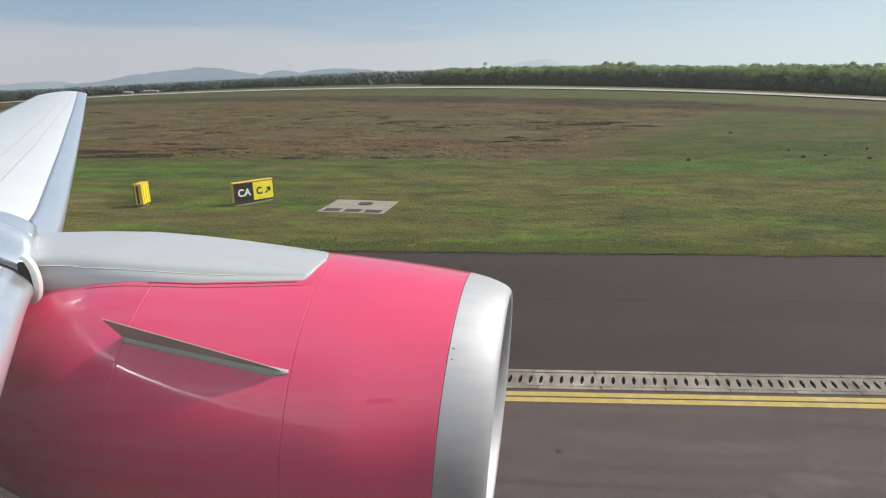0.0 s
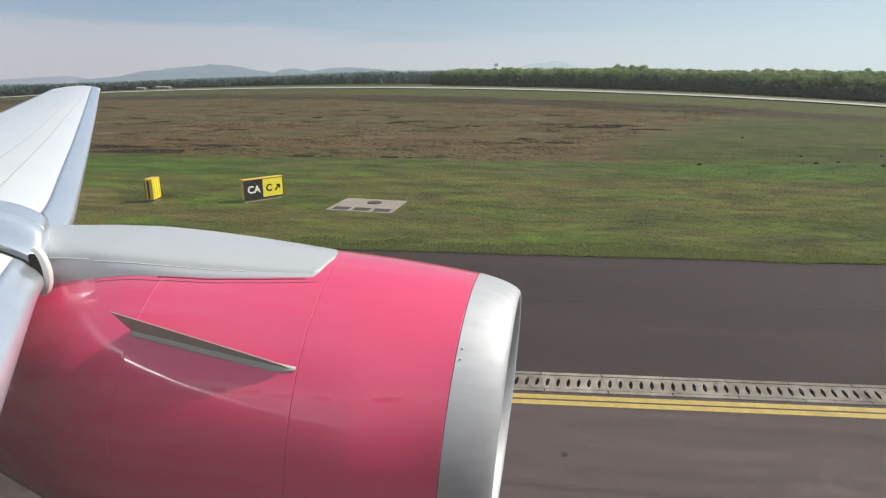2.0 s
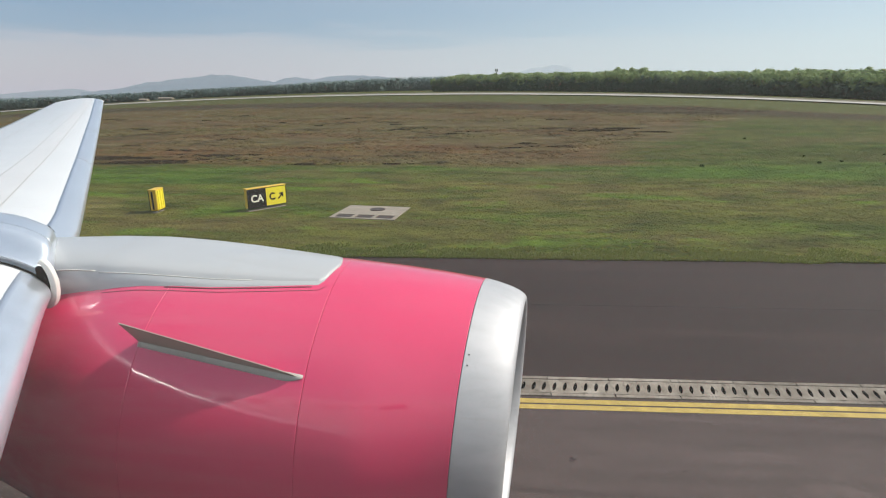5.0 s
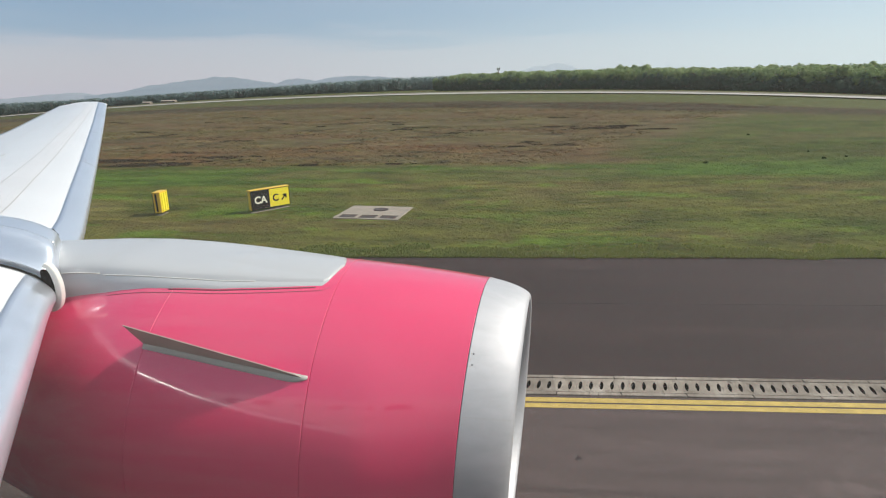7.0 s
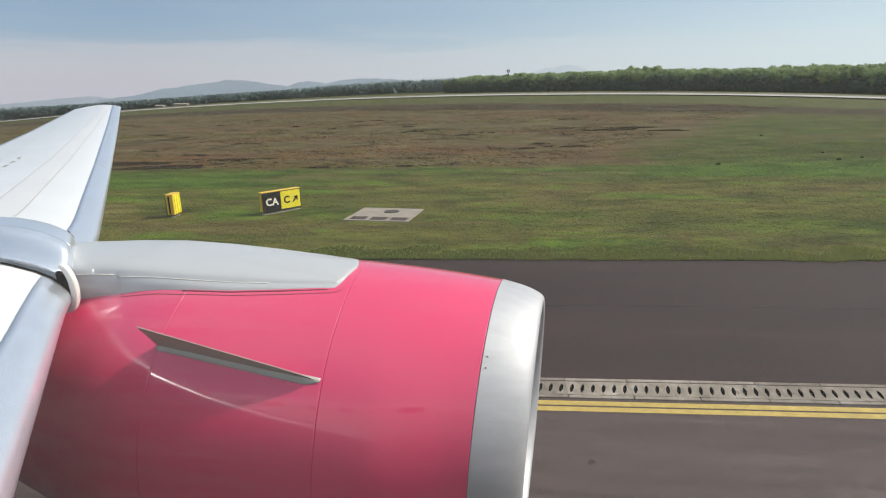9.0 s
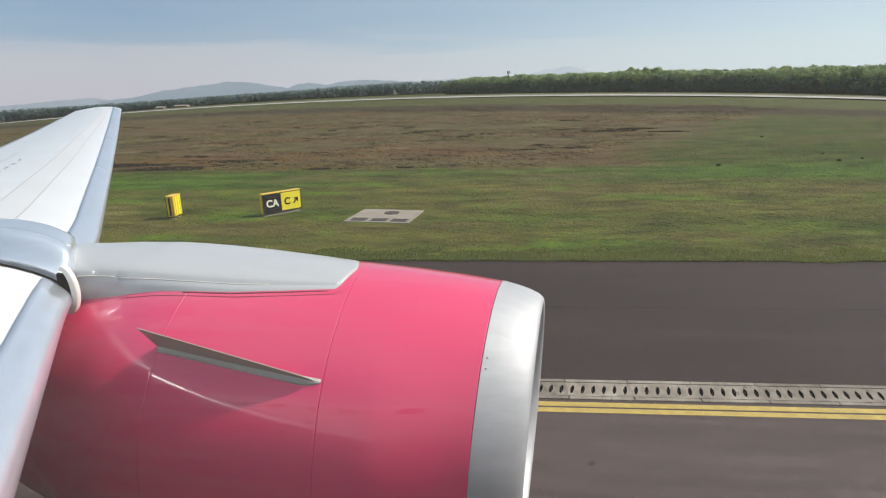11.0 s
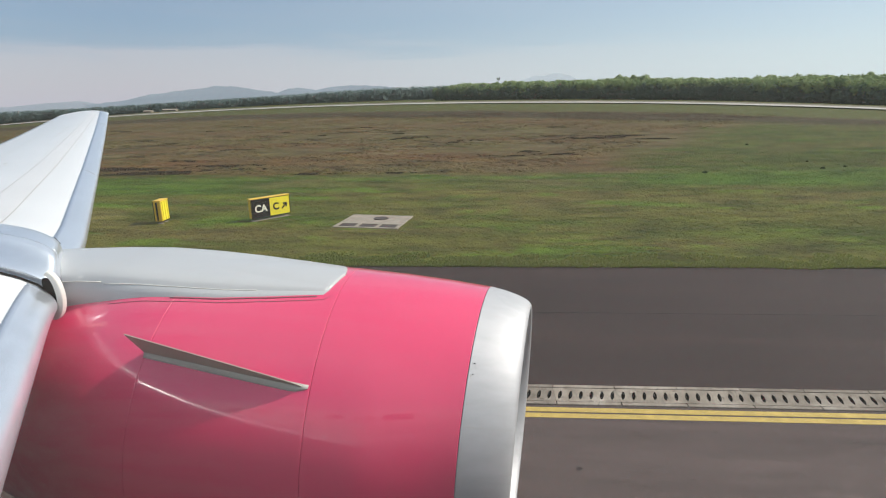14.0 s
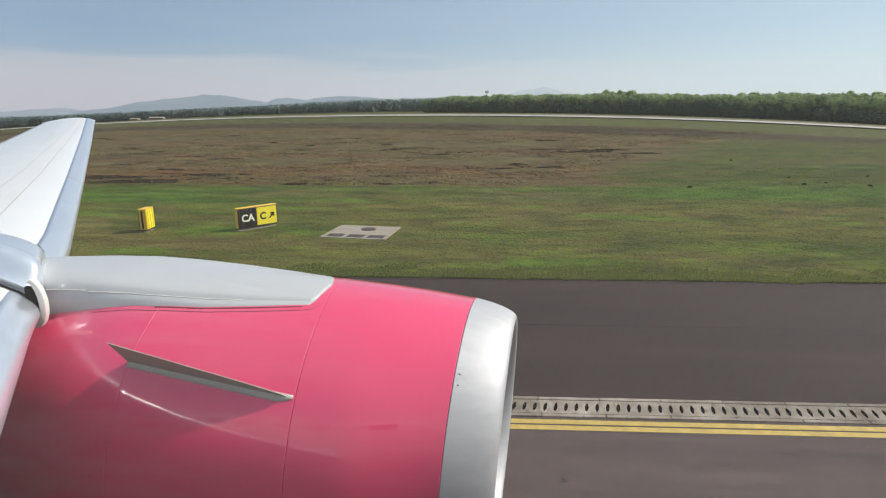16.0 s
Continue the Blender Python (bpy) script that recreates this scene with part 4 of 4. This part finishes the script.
# ---- concrete pads in the grass ----
def pad(at, rz):
    ob = root("inspection_pad", at, "pale concrete slab with dark covers let into the grass", "concrete pad", "inspection pads", rz=rz)
    bm = bmesh.new()
    # slab cut round three covers along its near edge: strips and bars
    w, d, top = 2.45, 2.2, 0.03
    y_lo, y_hi = -d / 2 + 0.12, -d / 2 + 0.62
    box((w, 0.12, 0.2), (0, -d / 2 + 0.06, top - 0.1), 0.012, bm)
    box((w, d - 0.62, 0.2), (0, y_hi + (d - 0.62) / 2, top - 0.1), 0.012, bm)
    for i in range(4):
        box((0.14, 0.5, 0.2), (-w / 2 + 0.07 + i * (w - 0.14) / 3, (y_lo + y_hi) / 2, top - 0.1), 0, bm)
    part("slab", bm, PADCON, ob, "pale concrete slab", False)
    for i in range(3):
        x = -w / 2 + 0.14 + (w - 0.14) / 3 * (i + 0.5) - 0.07
        part("cover", box((0.63, 0.49, 0.1), (x, (y_lo + y_hi) / 2, top - 0.07), 0.01), COVER, ob, "dark steel cover", False)
    bm = bmesh.new()
    bmesh.ops.create_cone(bm, cap_ends=True, segments=28, radius1=0.29, radius2=0.28, depth=0.03, matrix=Matrix.Translation((0.12, 0.45, top + 0.008)))
    part("manhole_lid", bm, COVER, ob, "round dark lid", False)
    return ob


pad((-2.50 + GX, 20.45, 0), -7.0)
pad((19.2 + GX, 20.4, 0), 0.0)


def manhole(at):
    ob = root("manhole", at, "round grey concrete manhole with a pale lid in the verge", "manhole")
    bm = bmesh.new()
    bmesh.ops.create_cone(bm, cap_ends=True, segments=40, radius1=0.66, radius2=0.62, depth=0.14, matrix=Matrix.Translation((0, 0, 0.05)))
    part("collar", bm, CONCRETE, ob, "weathered concrete collar", False)
    bm = bmesh.new()
    bmesh.ops.create_cone(bm, cap_ends=True, segments=32, radius1=0.27, radius2=0.25, depth=0.05, matrix=Matrix.Translation((0, 0.02, 0.14)))
    part("lid", bm, PADCON, ob, "pale concrete lid", False)
    return ob


manhole((47.0 + GX, 17.1, 0))
COVERS = root("drain_cover", (45.5 + GX, 8.12 + SLANT * (38.5 + GX), 0), "four plank-like concrete covers over the drain channel", "drain cover")
for i in range(4):
    part("cover_slab", box((0.15, 0.56, 0.06), (-0.24 + i * 0.16, 0.0, 0.03), 0.008), CONCRETE, COVERS, "", False)


# ---- far runway ----
def far_strip(off, width, mat, label, lift, x0=-800, x1=330):
    """A strip that runs slantwise across the far side of the field."""
    bm = bmesh.new()
    n, rows = 160, []
    for i in range(n + 1):
        x = x0 + (x1 - x0) * i / n
        row = []
        for k in range(4):
            y = 335 - 0.5 * (x - SX) + off + width * k / 3
            row.append(bm.verts.new((x, y, relief(x, y) + lift)))
        rows.append(row)
    for a, b in zip(rows, rows[1:]):
        for k in range(3):
            bm.faces.new((a[k], b[k], b[k + 1], a[k + 1]))
    bmesh.ops.recalc_face_normals(bm, faces=bm.faces[:])
    thing("runway", bm, mat, label, "runway", kind="structure")


far_strip(-6, 54, RUNWAY, "pale sunlit concrete runway across the field", 0.5)
far_strip(52, 75, DRY, "strip of dry grass beyond the runway", 0.45)


# ---- woods ----
def woods(name, trees, mat, label, seed, clump, per, bushy=False):
    """One mesh of many tree crowns: each tree is a trunk and a ragged crown of small leaf clumps."""
    rg = np.random.default_rng(seed)
    T = np.array(trees)
    n = len(T)
    z0 = np.array([relief(a, b) for a, b in T[:, :2]])
    foot = np.column_stack([T[:, :2], z0])
    h, r = T[:, 2], T[:, 3]
    # leaf clumps
    lob = rg.uniform(-0.5, 0.5, (n, 6, 3)) * r[:, None, None] * (1, 1, 0.9)
    d = rg.normal(size=(n, per, 3))
    d /= np.linalg.norm(d, axis=2)[:, :, None]
    tall = np.ones((n, per, 3))
    tall[:, :, 2] = (h / r * 0.75 if bushy else np.minimum(h / r * 0.34, 1.5))[:, None]
    c = lob[:, np.arange(per) % 6] + d * tall * (r[:, None] * rg.uniform(0.5, 0.75, (n, per)))[:, :, None]
    c += foot[:, None, :]
    c[:, :, 2] += (h * 0.5 if bushy else np.maximum(h * 0.6, h - 1.15 * r))[:, None]
    low = c[:, :, 2] < z0[:, None] + 0.4
    c[:, :, 2] = np.where(low, z0[:, None] + rg.uniform(0.4, 3.0, (n, per)), c[:, :, 2])
    nrm = d + 0.16 * rg.normal(size=d.shape)
    nrm /= np.linalg.norm(nrm, axis=2)[:, :, None]
    u = np.cross(nrm, rg.normal(size=d.shape))
    u /= np.linalg.norm(u, axis=2)[:, :, None]
    v = np.cross(nrm, u)
    s = clump * rg.uniform(0.6, 1.4, (n, per))
    ring = []
    for a, b in ((-1, -0.6), (0.2, -1.0), (1, -0.1), (0.4, 0.9), (-0.7, 0.7)):
        ring.append(c + u * (s * a * rg.uniform(0.7, 1.2, s.shape))[:, :, None] + v * (s * b * rg.uniform(0.7, 1.2, s.shape))[:, :, None])
    V = np.stack(ring, 2).reshape(-1, 3)
    m = n * per
    # tapered trunks
    k = 5
    ang = np.arange(k) * math.tau / k
    off = np.column_stack([np.cos(ang), np.sin(ang), np.zeros(k)])
    bot = foot[:, None, :] + off * 0.35 - np.array((0, 0, 0.5))
    top = foot[:, None, :] + off * 0.12 + np.array((0, 0, 1.0)) * (h * 0.7)[:, None, None]
    tv = np.concatenate([bot, top], 1).reshape(-1, 3)
    tf = []
    for i in range(n):
        o = 5 * m + i * 2 * k
        tf += [(o + j, o + (j + 1) % k, o + k + (j + 1) % k, o + k + j) for j in range(k)]
    me = bpy.data.meshes.new(name)
    sizes = np.concatenate([np.full(m, 5), np.full(len(tf), 4)])
    loops = np.concatenate([np.arange(5 * m), np.array(tf).ravel()])
    V = np.concatenate([V, tv])
    me.vertices.add(len(V))
    me.vertices.foreach_set("co", V.ravel())
    me.loops.add(len(loops))
    me.loops.foreach_set("vertex_index", loops)
    me.polygons.add(len(sizes))
    me.polygons.foreach_set("loop_start", np.concatenate([[0], np.cumsum(sizes)[:-1]]))
    me.polygons.foreach_set("loop_total", sizes)
    me.polygons.foreach_set("material_index", np.concatenate([np.zeros(m, dtype=np.int32), np.ones(len(tf), dtype=np.int32)]))
    me.materials.append(mat)
    me.materials.append(BARK)
    me.update()
    me.validate()
    return tagged(new(name, me), label, "woodland", kind="stuff")


TOPS = [(-0.12, 15), (-0.095, 17), (-0.066, 21), (0.0, 23), (0.122, 25.3), (0.214, 28.0), (0.30, 25), (0.35, 23.5), (0.483, 25.0), (0.628, 23.0), (0.9, 22)]
FAR_TOPS = [(-1.0, -20), (-0.703, -10.7), (-0.562, -3.8), (-0.403, 2.8), (-0.3, 8.5), (-0.199, 13.5), (-0.07, 16.0), (0.1, 17)]
rg = np.random.default_rng(7)
near = []
for row in range(8):
    t = 0.0
    while t < 1:
        x, y = -72 + 462 * t, 690 - 290 * t
        x, y = x + row * 4.5 + rg.uniform(-2, 2), y + row * 7 + rg.uniform(-2, 2)
        top = 4.5 + y * (lerp_table(TOPS, x / y) + 0.8 * math.sin(x * 0.11) + (rg.uniform(-6.0, 1.0) if row < 4 else rg.uniform(-2.5, 1.5)) - 1.0) / 1000
        h = top - relief(x + SX, y)
        near.append((x + SX, y, h, rg.uniform(5.0, 9.0)))
        t += rg.uniform(6.5, 12.0) / 545
woods("woods", near, LEAF, "dense green spring woodland beyond the runway", 11, 0.85, 640)
far = []
for row in range(4):
    x = -950.0
    while x < 60:
        y = 1000 + row * 25 + rg.uniform(-8, 8)
        top = 4.5 + y * (lerp_table(FAR_TOPS, x / y) + rg.uniform(-1.5, 0.6)) / 1000
        far.append((x + SX, y, max(4.0, top - relief(x + SX, y)), rg.uniform(6.0, 8.5)))
        x += rg.uniform(2.6, 4.4)
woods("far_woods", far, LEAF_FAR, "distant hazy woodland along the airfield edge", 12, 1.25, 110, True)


# undergrowth that closes the foot of the wood, in leaves darkened as shade
shrubs = []
for row in range(3):
    t = 0.0
    while t < 1:
        x, y = -74 + 464 * t + row * 2, 684 - 290 * t + row * 4
        shrubs.append((x + SX, y + rg.uniform(-2, 2), rg.uniform(6.0, 15.0), rg.uniform(3.2, 4.8)))
        t += rg.uniform(1.6, 2.8) / 545
woods("undergrowth", shrubs, LEAF_SHADE, "leafy undergrowth in a darkened shade green at the foot of the wood", 13, 1.0, 130, True)


# ---- grass and heath tufts ----
def tufts(name, xy, size, mat, label, seed, blades=4, wide=0.25, category="grass"):
    """Many small upright tufts, each of a few bent blades, as one mesh."""
    rg = np.random.default_rng(seed)
    n = len(xy)
    z = np.array([relief(a, b) if b > 40 else 0.0 for a, b in xy])
    c = np.column_stack([xy, z])
    c = np.repeat(c, blades, axis=0)
    sz = np.repeat(size, blades) * rg.uniform(0.5, 1.2, n * blades)
    a = rg.uniform(0, math.tau, n * blades)
    out = np.column_stack([np.cos(a), np.sin(a), np.zeros_like(a)])
    side = np.column_stack([-np.sin(a), np.cos(a), np.zeros_like(a)])
    c = c + out * (sz * 0.35)[:, None]
    up = np.array((0, 0, 1.0))
    p0 = c - side * (sz * wide)[:, None] - up * 0.02
    p1 = c + side * (sz * wide)[:, None] - up * 0.02
    p2 = c + out * (sz * 0.5)[:, None] + side * (sz * wide * 0.5)[:, None] + up * (sz * 0.8)[:, None]
    p3 = c + out * (sz * 0.3)[:, None] - side * (sz * wide * 0.6)[:, None] + up * (sz * 0.7)[:, None]
    V = np.stack([p0, p1, p2, p3], 1).reshape(-1, 3)
    m = n * blades
    me = bpy.data.meshes.new(name)
    me.vertices.add(4 * m)
    me.vertices.foreach_set("co", V.ravel())
    me.loops.add(4 * m)
    me.loops.foreach_set("vertex_index", np.arange(4 * m))
    me.polygons.add(m)
    me.polygons.foreach_set("loop_start", np.arange(0, 4 * m, 4))
    me.polygons.foreach_set("loop_total", np.full(m, 4))
    me.materials.append(mat)
    me.update()
    me.validate()
    return tagged(new(name, me), label, category, kind="stuff")


rg = np.random.default_rng(21)
n = 26000
gy = 14.97 + 1.3 * rg.random(n) ** 1.8
gx = rg.uniform(-16, 24, n)
keep = np.array([noise.noise((a * 0.9, b * 1.2, 3)) > (b - 15.6) * 0.9 - 0.3 for a, b in zip(gx, gy)])
gy += np.array([edge_shift(a) - 0.30 * max(0.0, noise.noise((a * 0.55, 7, 0)) + 0.4 * noise.noise((a * 2.3, 9, 0))) for a in gx])
tufts("verge_grass", np.column_stack([gx, gy])[keep], rg.uniform(0.03, 0.09, n)[keep], GRASS_BLADE, "ragged green grass along the asphalt edge", 31)


def hummocks(name, x, y, r, h, label, seed):
    """Low uneven clumps of grass or heath, each a lopsided little dome, as one mesh."""
    rg = np.random.default_rng(seed)
    n, k = len(x), 6
    z = np.array([relief(a, b) if b > 40 else 0.0 for a, b in zip(x, y)])
    c = np.column_stack([x, y, z])
    V = np.zeros((n, 2 * k + 1, 3))
    for j in range(k):
        a = math.tau * j / k + rg.uniform(-0.3, 0.3, n)
        d = np.column_stack([np.cos(a), np.sin(a), np.zeros(n)])
        rad = r * rg.uniform(0.7, 1.3, n)
        V[:, j] = c + d * rad[:, None] - np.array((0, 0, 0.015))
        V[:, k + j] = c + d * (rad * 0.6)[:, None]
        V[:, k + j, 2] += h * rg.uniform(0.55, 0.85, n)
    V[:, 2 * k] = c + np.column_stack([rg.uniform(-0.2, 0.2, n) * r, rg.uniform(-0.2, 0.2, n) * r, h])
    base = np.arange(n)[:, None] * (2 * k + 1)
    quads = np.concatenate([base + np.array((j, (j + 1) % k, k + (j + 1) % k, k + j)) for j in range(k)])
    tris = np.concatenate([base + np.array((k + j, k + (j + 1) % k, 2 * k)) for j in range(k)])
    loops = np.concatenate([quads.ravel(), tris.ravel()])
    sizes = np.concatenate([np.full(len(quads), 4), np.full(len(tris), 3)])
    me = bpy.data.meshes.new(name)
    me.vertices.add(n * (2 * k + 1))
    me.vertices.foreach_set("co", V.ravel())
    me.loops.add(len(loops))
    me.loops.foreach_set("vertex_index", loops)
    me.polygons.add(len(sizes))
    me.polygons.foreach_set("loop_start", np.concatenate([[0], np.cumsum(sizes)[:-1]]))
    me.polygons.foreach_set("loop_total", sizes)
    me.materials.append(FIELD)
    me.update()
    me.validate()
    return tagged(new(name, me), label, "grass", kind="stuff")


n = 30000
hy = 15.6 + 30 * rg.random(n) ** 1.25
hx = rg.uniform(-1, 1, n) * (9 + hy * 0.9) + 1
keep = (np.abs(hx - (-2.4 + GX)) > 1.7) | (np.abs(hy - 20.4) > 1.5)
keep &= (np.abs(hx - (-6.75 + GX)) > 1.0) | (np.abs(hy - 21) > 1.0)
hx, hy = hx[keep], hy[keep]
hummocks("grass_clumps", hx, hy, rg.uniform(0.05, 0.17, len(hx)), rg.uniform(0.006, 0.024, len(hx)), "uneven clumps of mown grass", 41)
n = 26000
hy = 30 + 130 * rg.random(n) ** 1.5
hx = rg.uniform(-1, 1, n) * (9 + hy * 0.9)
keep = np.array([noise.noise((a * 0.07, b * 0.09, 5)) > -0.15 and b > 34 + 1.7 * max(a - 2, 0) for a, b in zip(hx, hy)])
hx, hy = hx[keep], hy[keep]
hummocks("heath_clumps", hx, hy, rg.uniform(0.10, 0.5, len(hx)) * (0.7 + hy / 120), rg.uniform(0.02, 0.12, len(hx)), "low brown tussocks of heath", 42)
# dark heather in flat patches over the heath
spots = [(-20, 35.2, 2.6, 0.8), (-17.6, 36.4, 2.2, 0.7), (-22.5, 34.2, 2.4, 0.6), (-19, 38.5, 2.8, 0.8), (-24.5, 36.8, 3.0, 0.9), (-5.8, 34.3, 1.0, 0.3), (-11.2, 34.0, 1.3, 0.35),
         (11.4, 62.3, 2.4, 1.0), (9.0, 61.0, 1.8, 0.7), (13.5, 64.5, 2.0, 0.8), (7.0, 65.0, 1.6, 0.7), (16.5, 60.0, 1.6, 0.6), (5.0, 45.0, 1.7, 0.5), (2.0, 44.0, 1.0, 0.4)]
for i in range(22):
    py = 40 + 80 * rg.random() ** 1.4
    spots.append((rg.uniform(-0.75, 0.25) * py - 2, py, rg.uniform(0.4, 1.3), rg.uniform(0.35, 0.9)))
px, py, ps = [], [], []
for a, b, ra, rb in spots:
    k = int(60 + 330 * ra * rb)
    rr, aa = np.sqrt(rg.random(k)), rg.uniform(0, math.tau, k)
    wave = 1 + 0.35 * np.sin(3 * aa + a) + 0.2 * np.sin(5 * aa + b)
    px.append(a + ra * rr * wave * np.cos(aa))
    py.append(b + rb * rr * wave * np.sin(aa))
    ps.append(rg.uniform(0.04, 0.075, k) * (0.8 + b / 120))
tufts("heather", np.column_stack([np.concatenate(px), np.concatenate(py)]), np.concatenate(ps), HEATH, "low dark heather in flat patches over the heath", 37, 5, 0.55, "heather")
fx = np.concatenate([rg.normal(9, 6, 160), rg.normal(4.6, 1.4, 200), rg.normal(-2.0, 2.5, 80)])
fy = np.concatenate([15.35 + 1.6 * rg.random(160) ** 1.5, rg.normal(17.2, 0.7, 200), 15.3 + 1.2 * rg.random(80)])
tufts("wildflowers", np.column_stack([fx, fy]), rg.uniform(0.014, 0.032, 440), FLOWER, "scattered small yellow flowers in the verge", 35, 2, 0.5, "flowers")


def bush(at, r, seed):
    rgb = np.random.default_rng(seed)
    bm = bmesh.new()
    for i in range(90):
        d = rgb.normal(size=3)
        d /= np.linalg.norm(d)
        c = Vector((d[0] * r, d[1] * r, abs(d[2]) * r * 0.8)) * rgb.uniform(0.5, 1.0)
        u = Vector(rgb.normal(size=3)).normalized()
        v = u.cross(Vector(d)).normalized()
        s = r * rgb.uniform(0.15, 0.3)
        bm.faces.new([bm.verts.new(c + u * s), bm.verts.new(c + v * s), bm.verts.new(c - u * s), bm.verts.new(c - v * s)])
    thing("bush", bm, LEAF_DARK, "small dark green weed bush in the grass", "bush", pose(*at), group="weed bushes", smooth=False)


for i, (x, y, r) in enumerate([(12.15, 33.8, 0.34), (19.5, 35.5, 0.3), (21.2, 36.3, 0.24), (23.0, 35.0, 0.3), (26, 40, 0.22), (28.5, 41, 0.2), (31, 39, 0.25), (20.4, 39, 0.2), (4, 38, 0.14), (22, 52, 0.3), (16.8, 24.5, 0.12)]):
    bush((x, y, 0.02), r * 0.45, 50 + i)


# ---- mast above the trees ----
mast = root("radar_tower", (-1.4 + SX, 655, relief(11, 655)), "small dark equipment tower above the treetops", "tower")
part("shaft", box((0.5, 0.5, 21), (0, 0, 10.5), 0.08), BARK, mast, "", False)
part("cabin", box((2.2, 2.4, 2.2), (0.0, 0, 22.2), 0.15), SIGN_WHITE, mast, "pale cabin", False)
for x in (-1.3, 1.3):
    part("post", box((0.7, 0.7, 3.2), (x, -0.9, 22.2), 0.08), SIGN_BLACK, mast, "dark post", False)


# ---- low airfield buildings far off ----
def far_building(x, y, length, h):
    ob = root("airfield_building", (x, y, relief(x, y)), "long low pale airfield building far off", "building", "far airfield buildings")
    part("wall", box((length, 9, h), (0, 0, h / 2 - 0.2), 0.05), PADCON, ob, "", False)
    bm = bmesh.new()
    vs = [bm.verts.new(p) for p in ((-length / 2 - 0.4, -5, h - 0.2), (length / 2 + 0.4, -5, h - 0.2), (length / 2 + 0.4, 5, h - 0.2), (-length / 2 - 0.4, 5, h - 0.2), (-length / 2 - 0.4, 0, h + 1.6), (length / 2 + 0.4, 0, h + 1.6))]
    for f in ((0, 1, 5, 4), (2, 3, 4, 5), (0, 4, 3), (1, 2, 5), (0, 3, 2, 1)):
        bm.faces.new([vs[i] for i in f])
    part("roof", bm, PADCON, ob, "pale pitched roof", False)
    for i in range(int(length // 6)):
        part("window", box((2.2, 0.1, 1.2), (-length / 2 + 3 + i * 6, -4.53, h * 0.55), 0.02), SIGN_BLACK, ob, "", False)


far_building(-545, 940, 24, 2.2)
far_building(-590, 950, 14, 2.0)
far_building(-735, 940, 26, 3.2)


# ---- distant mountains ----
# distance haze is put into the ridges as a pale blue glow
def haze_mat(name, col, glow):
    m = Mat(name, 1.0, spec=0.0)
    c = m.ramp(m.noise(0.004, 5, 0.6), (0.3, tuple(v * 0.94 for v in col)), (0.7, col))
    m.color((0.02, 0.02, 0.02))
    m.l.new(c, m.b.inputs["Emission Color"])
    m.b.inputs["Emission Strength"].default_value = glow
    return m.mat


def mountains(name, line, dist, depth, mat, label):
    """A far ridge: line holds (bearing ratio, rise per thousand)."""
    line = [(r, e) for r, e in line]
    bm = bmesh.new()
    rows = []
    r = line[0][0]
    i = 0
    while r <= line[-1][0]:
        e = lerp_table(line, r) + 3.6 * noise.noise((r * 34, dist * 0.001, 0)) + 2.4 * noise.noise((r * 95, 2, 0))
        x = r * dist
        z = 4.5 + dist * e / 1000
        rows.append([bm.verts.new(p) for p in ((x, dist, relief(x, 900) - 250), (x, dist, z * 0.35 + 1), (x, dist + depth * 0.5, z), (x, dist + depth, -200))])
        r += 0.004
    for a, b in zip(rows, rows[1:]):
        for k in range(3):
            bm.faces.new((a[k], b[k], b[k + 1], a[k + 1]))
    bmesh.ops.recalc_face_normals(bm, faces=bm.faces[:])
    thing(name, bm, mat, label, "mountains", kind="structure")


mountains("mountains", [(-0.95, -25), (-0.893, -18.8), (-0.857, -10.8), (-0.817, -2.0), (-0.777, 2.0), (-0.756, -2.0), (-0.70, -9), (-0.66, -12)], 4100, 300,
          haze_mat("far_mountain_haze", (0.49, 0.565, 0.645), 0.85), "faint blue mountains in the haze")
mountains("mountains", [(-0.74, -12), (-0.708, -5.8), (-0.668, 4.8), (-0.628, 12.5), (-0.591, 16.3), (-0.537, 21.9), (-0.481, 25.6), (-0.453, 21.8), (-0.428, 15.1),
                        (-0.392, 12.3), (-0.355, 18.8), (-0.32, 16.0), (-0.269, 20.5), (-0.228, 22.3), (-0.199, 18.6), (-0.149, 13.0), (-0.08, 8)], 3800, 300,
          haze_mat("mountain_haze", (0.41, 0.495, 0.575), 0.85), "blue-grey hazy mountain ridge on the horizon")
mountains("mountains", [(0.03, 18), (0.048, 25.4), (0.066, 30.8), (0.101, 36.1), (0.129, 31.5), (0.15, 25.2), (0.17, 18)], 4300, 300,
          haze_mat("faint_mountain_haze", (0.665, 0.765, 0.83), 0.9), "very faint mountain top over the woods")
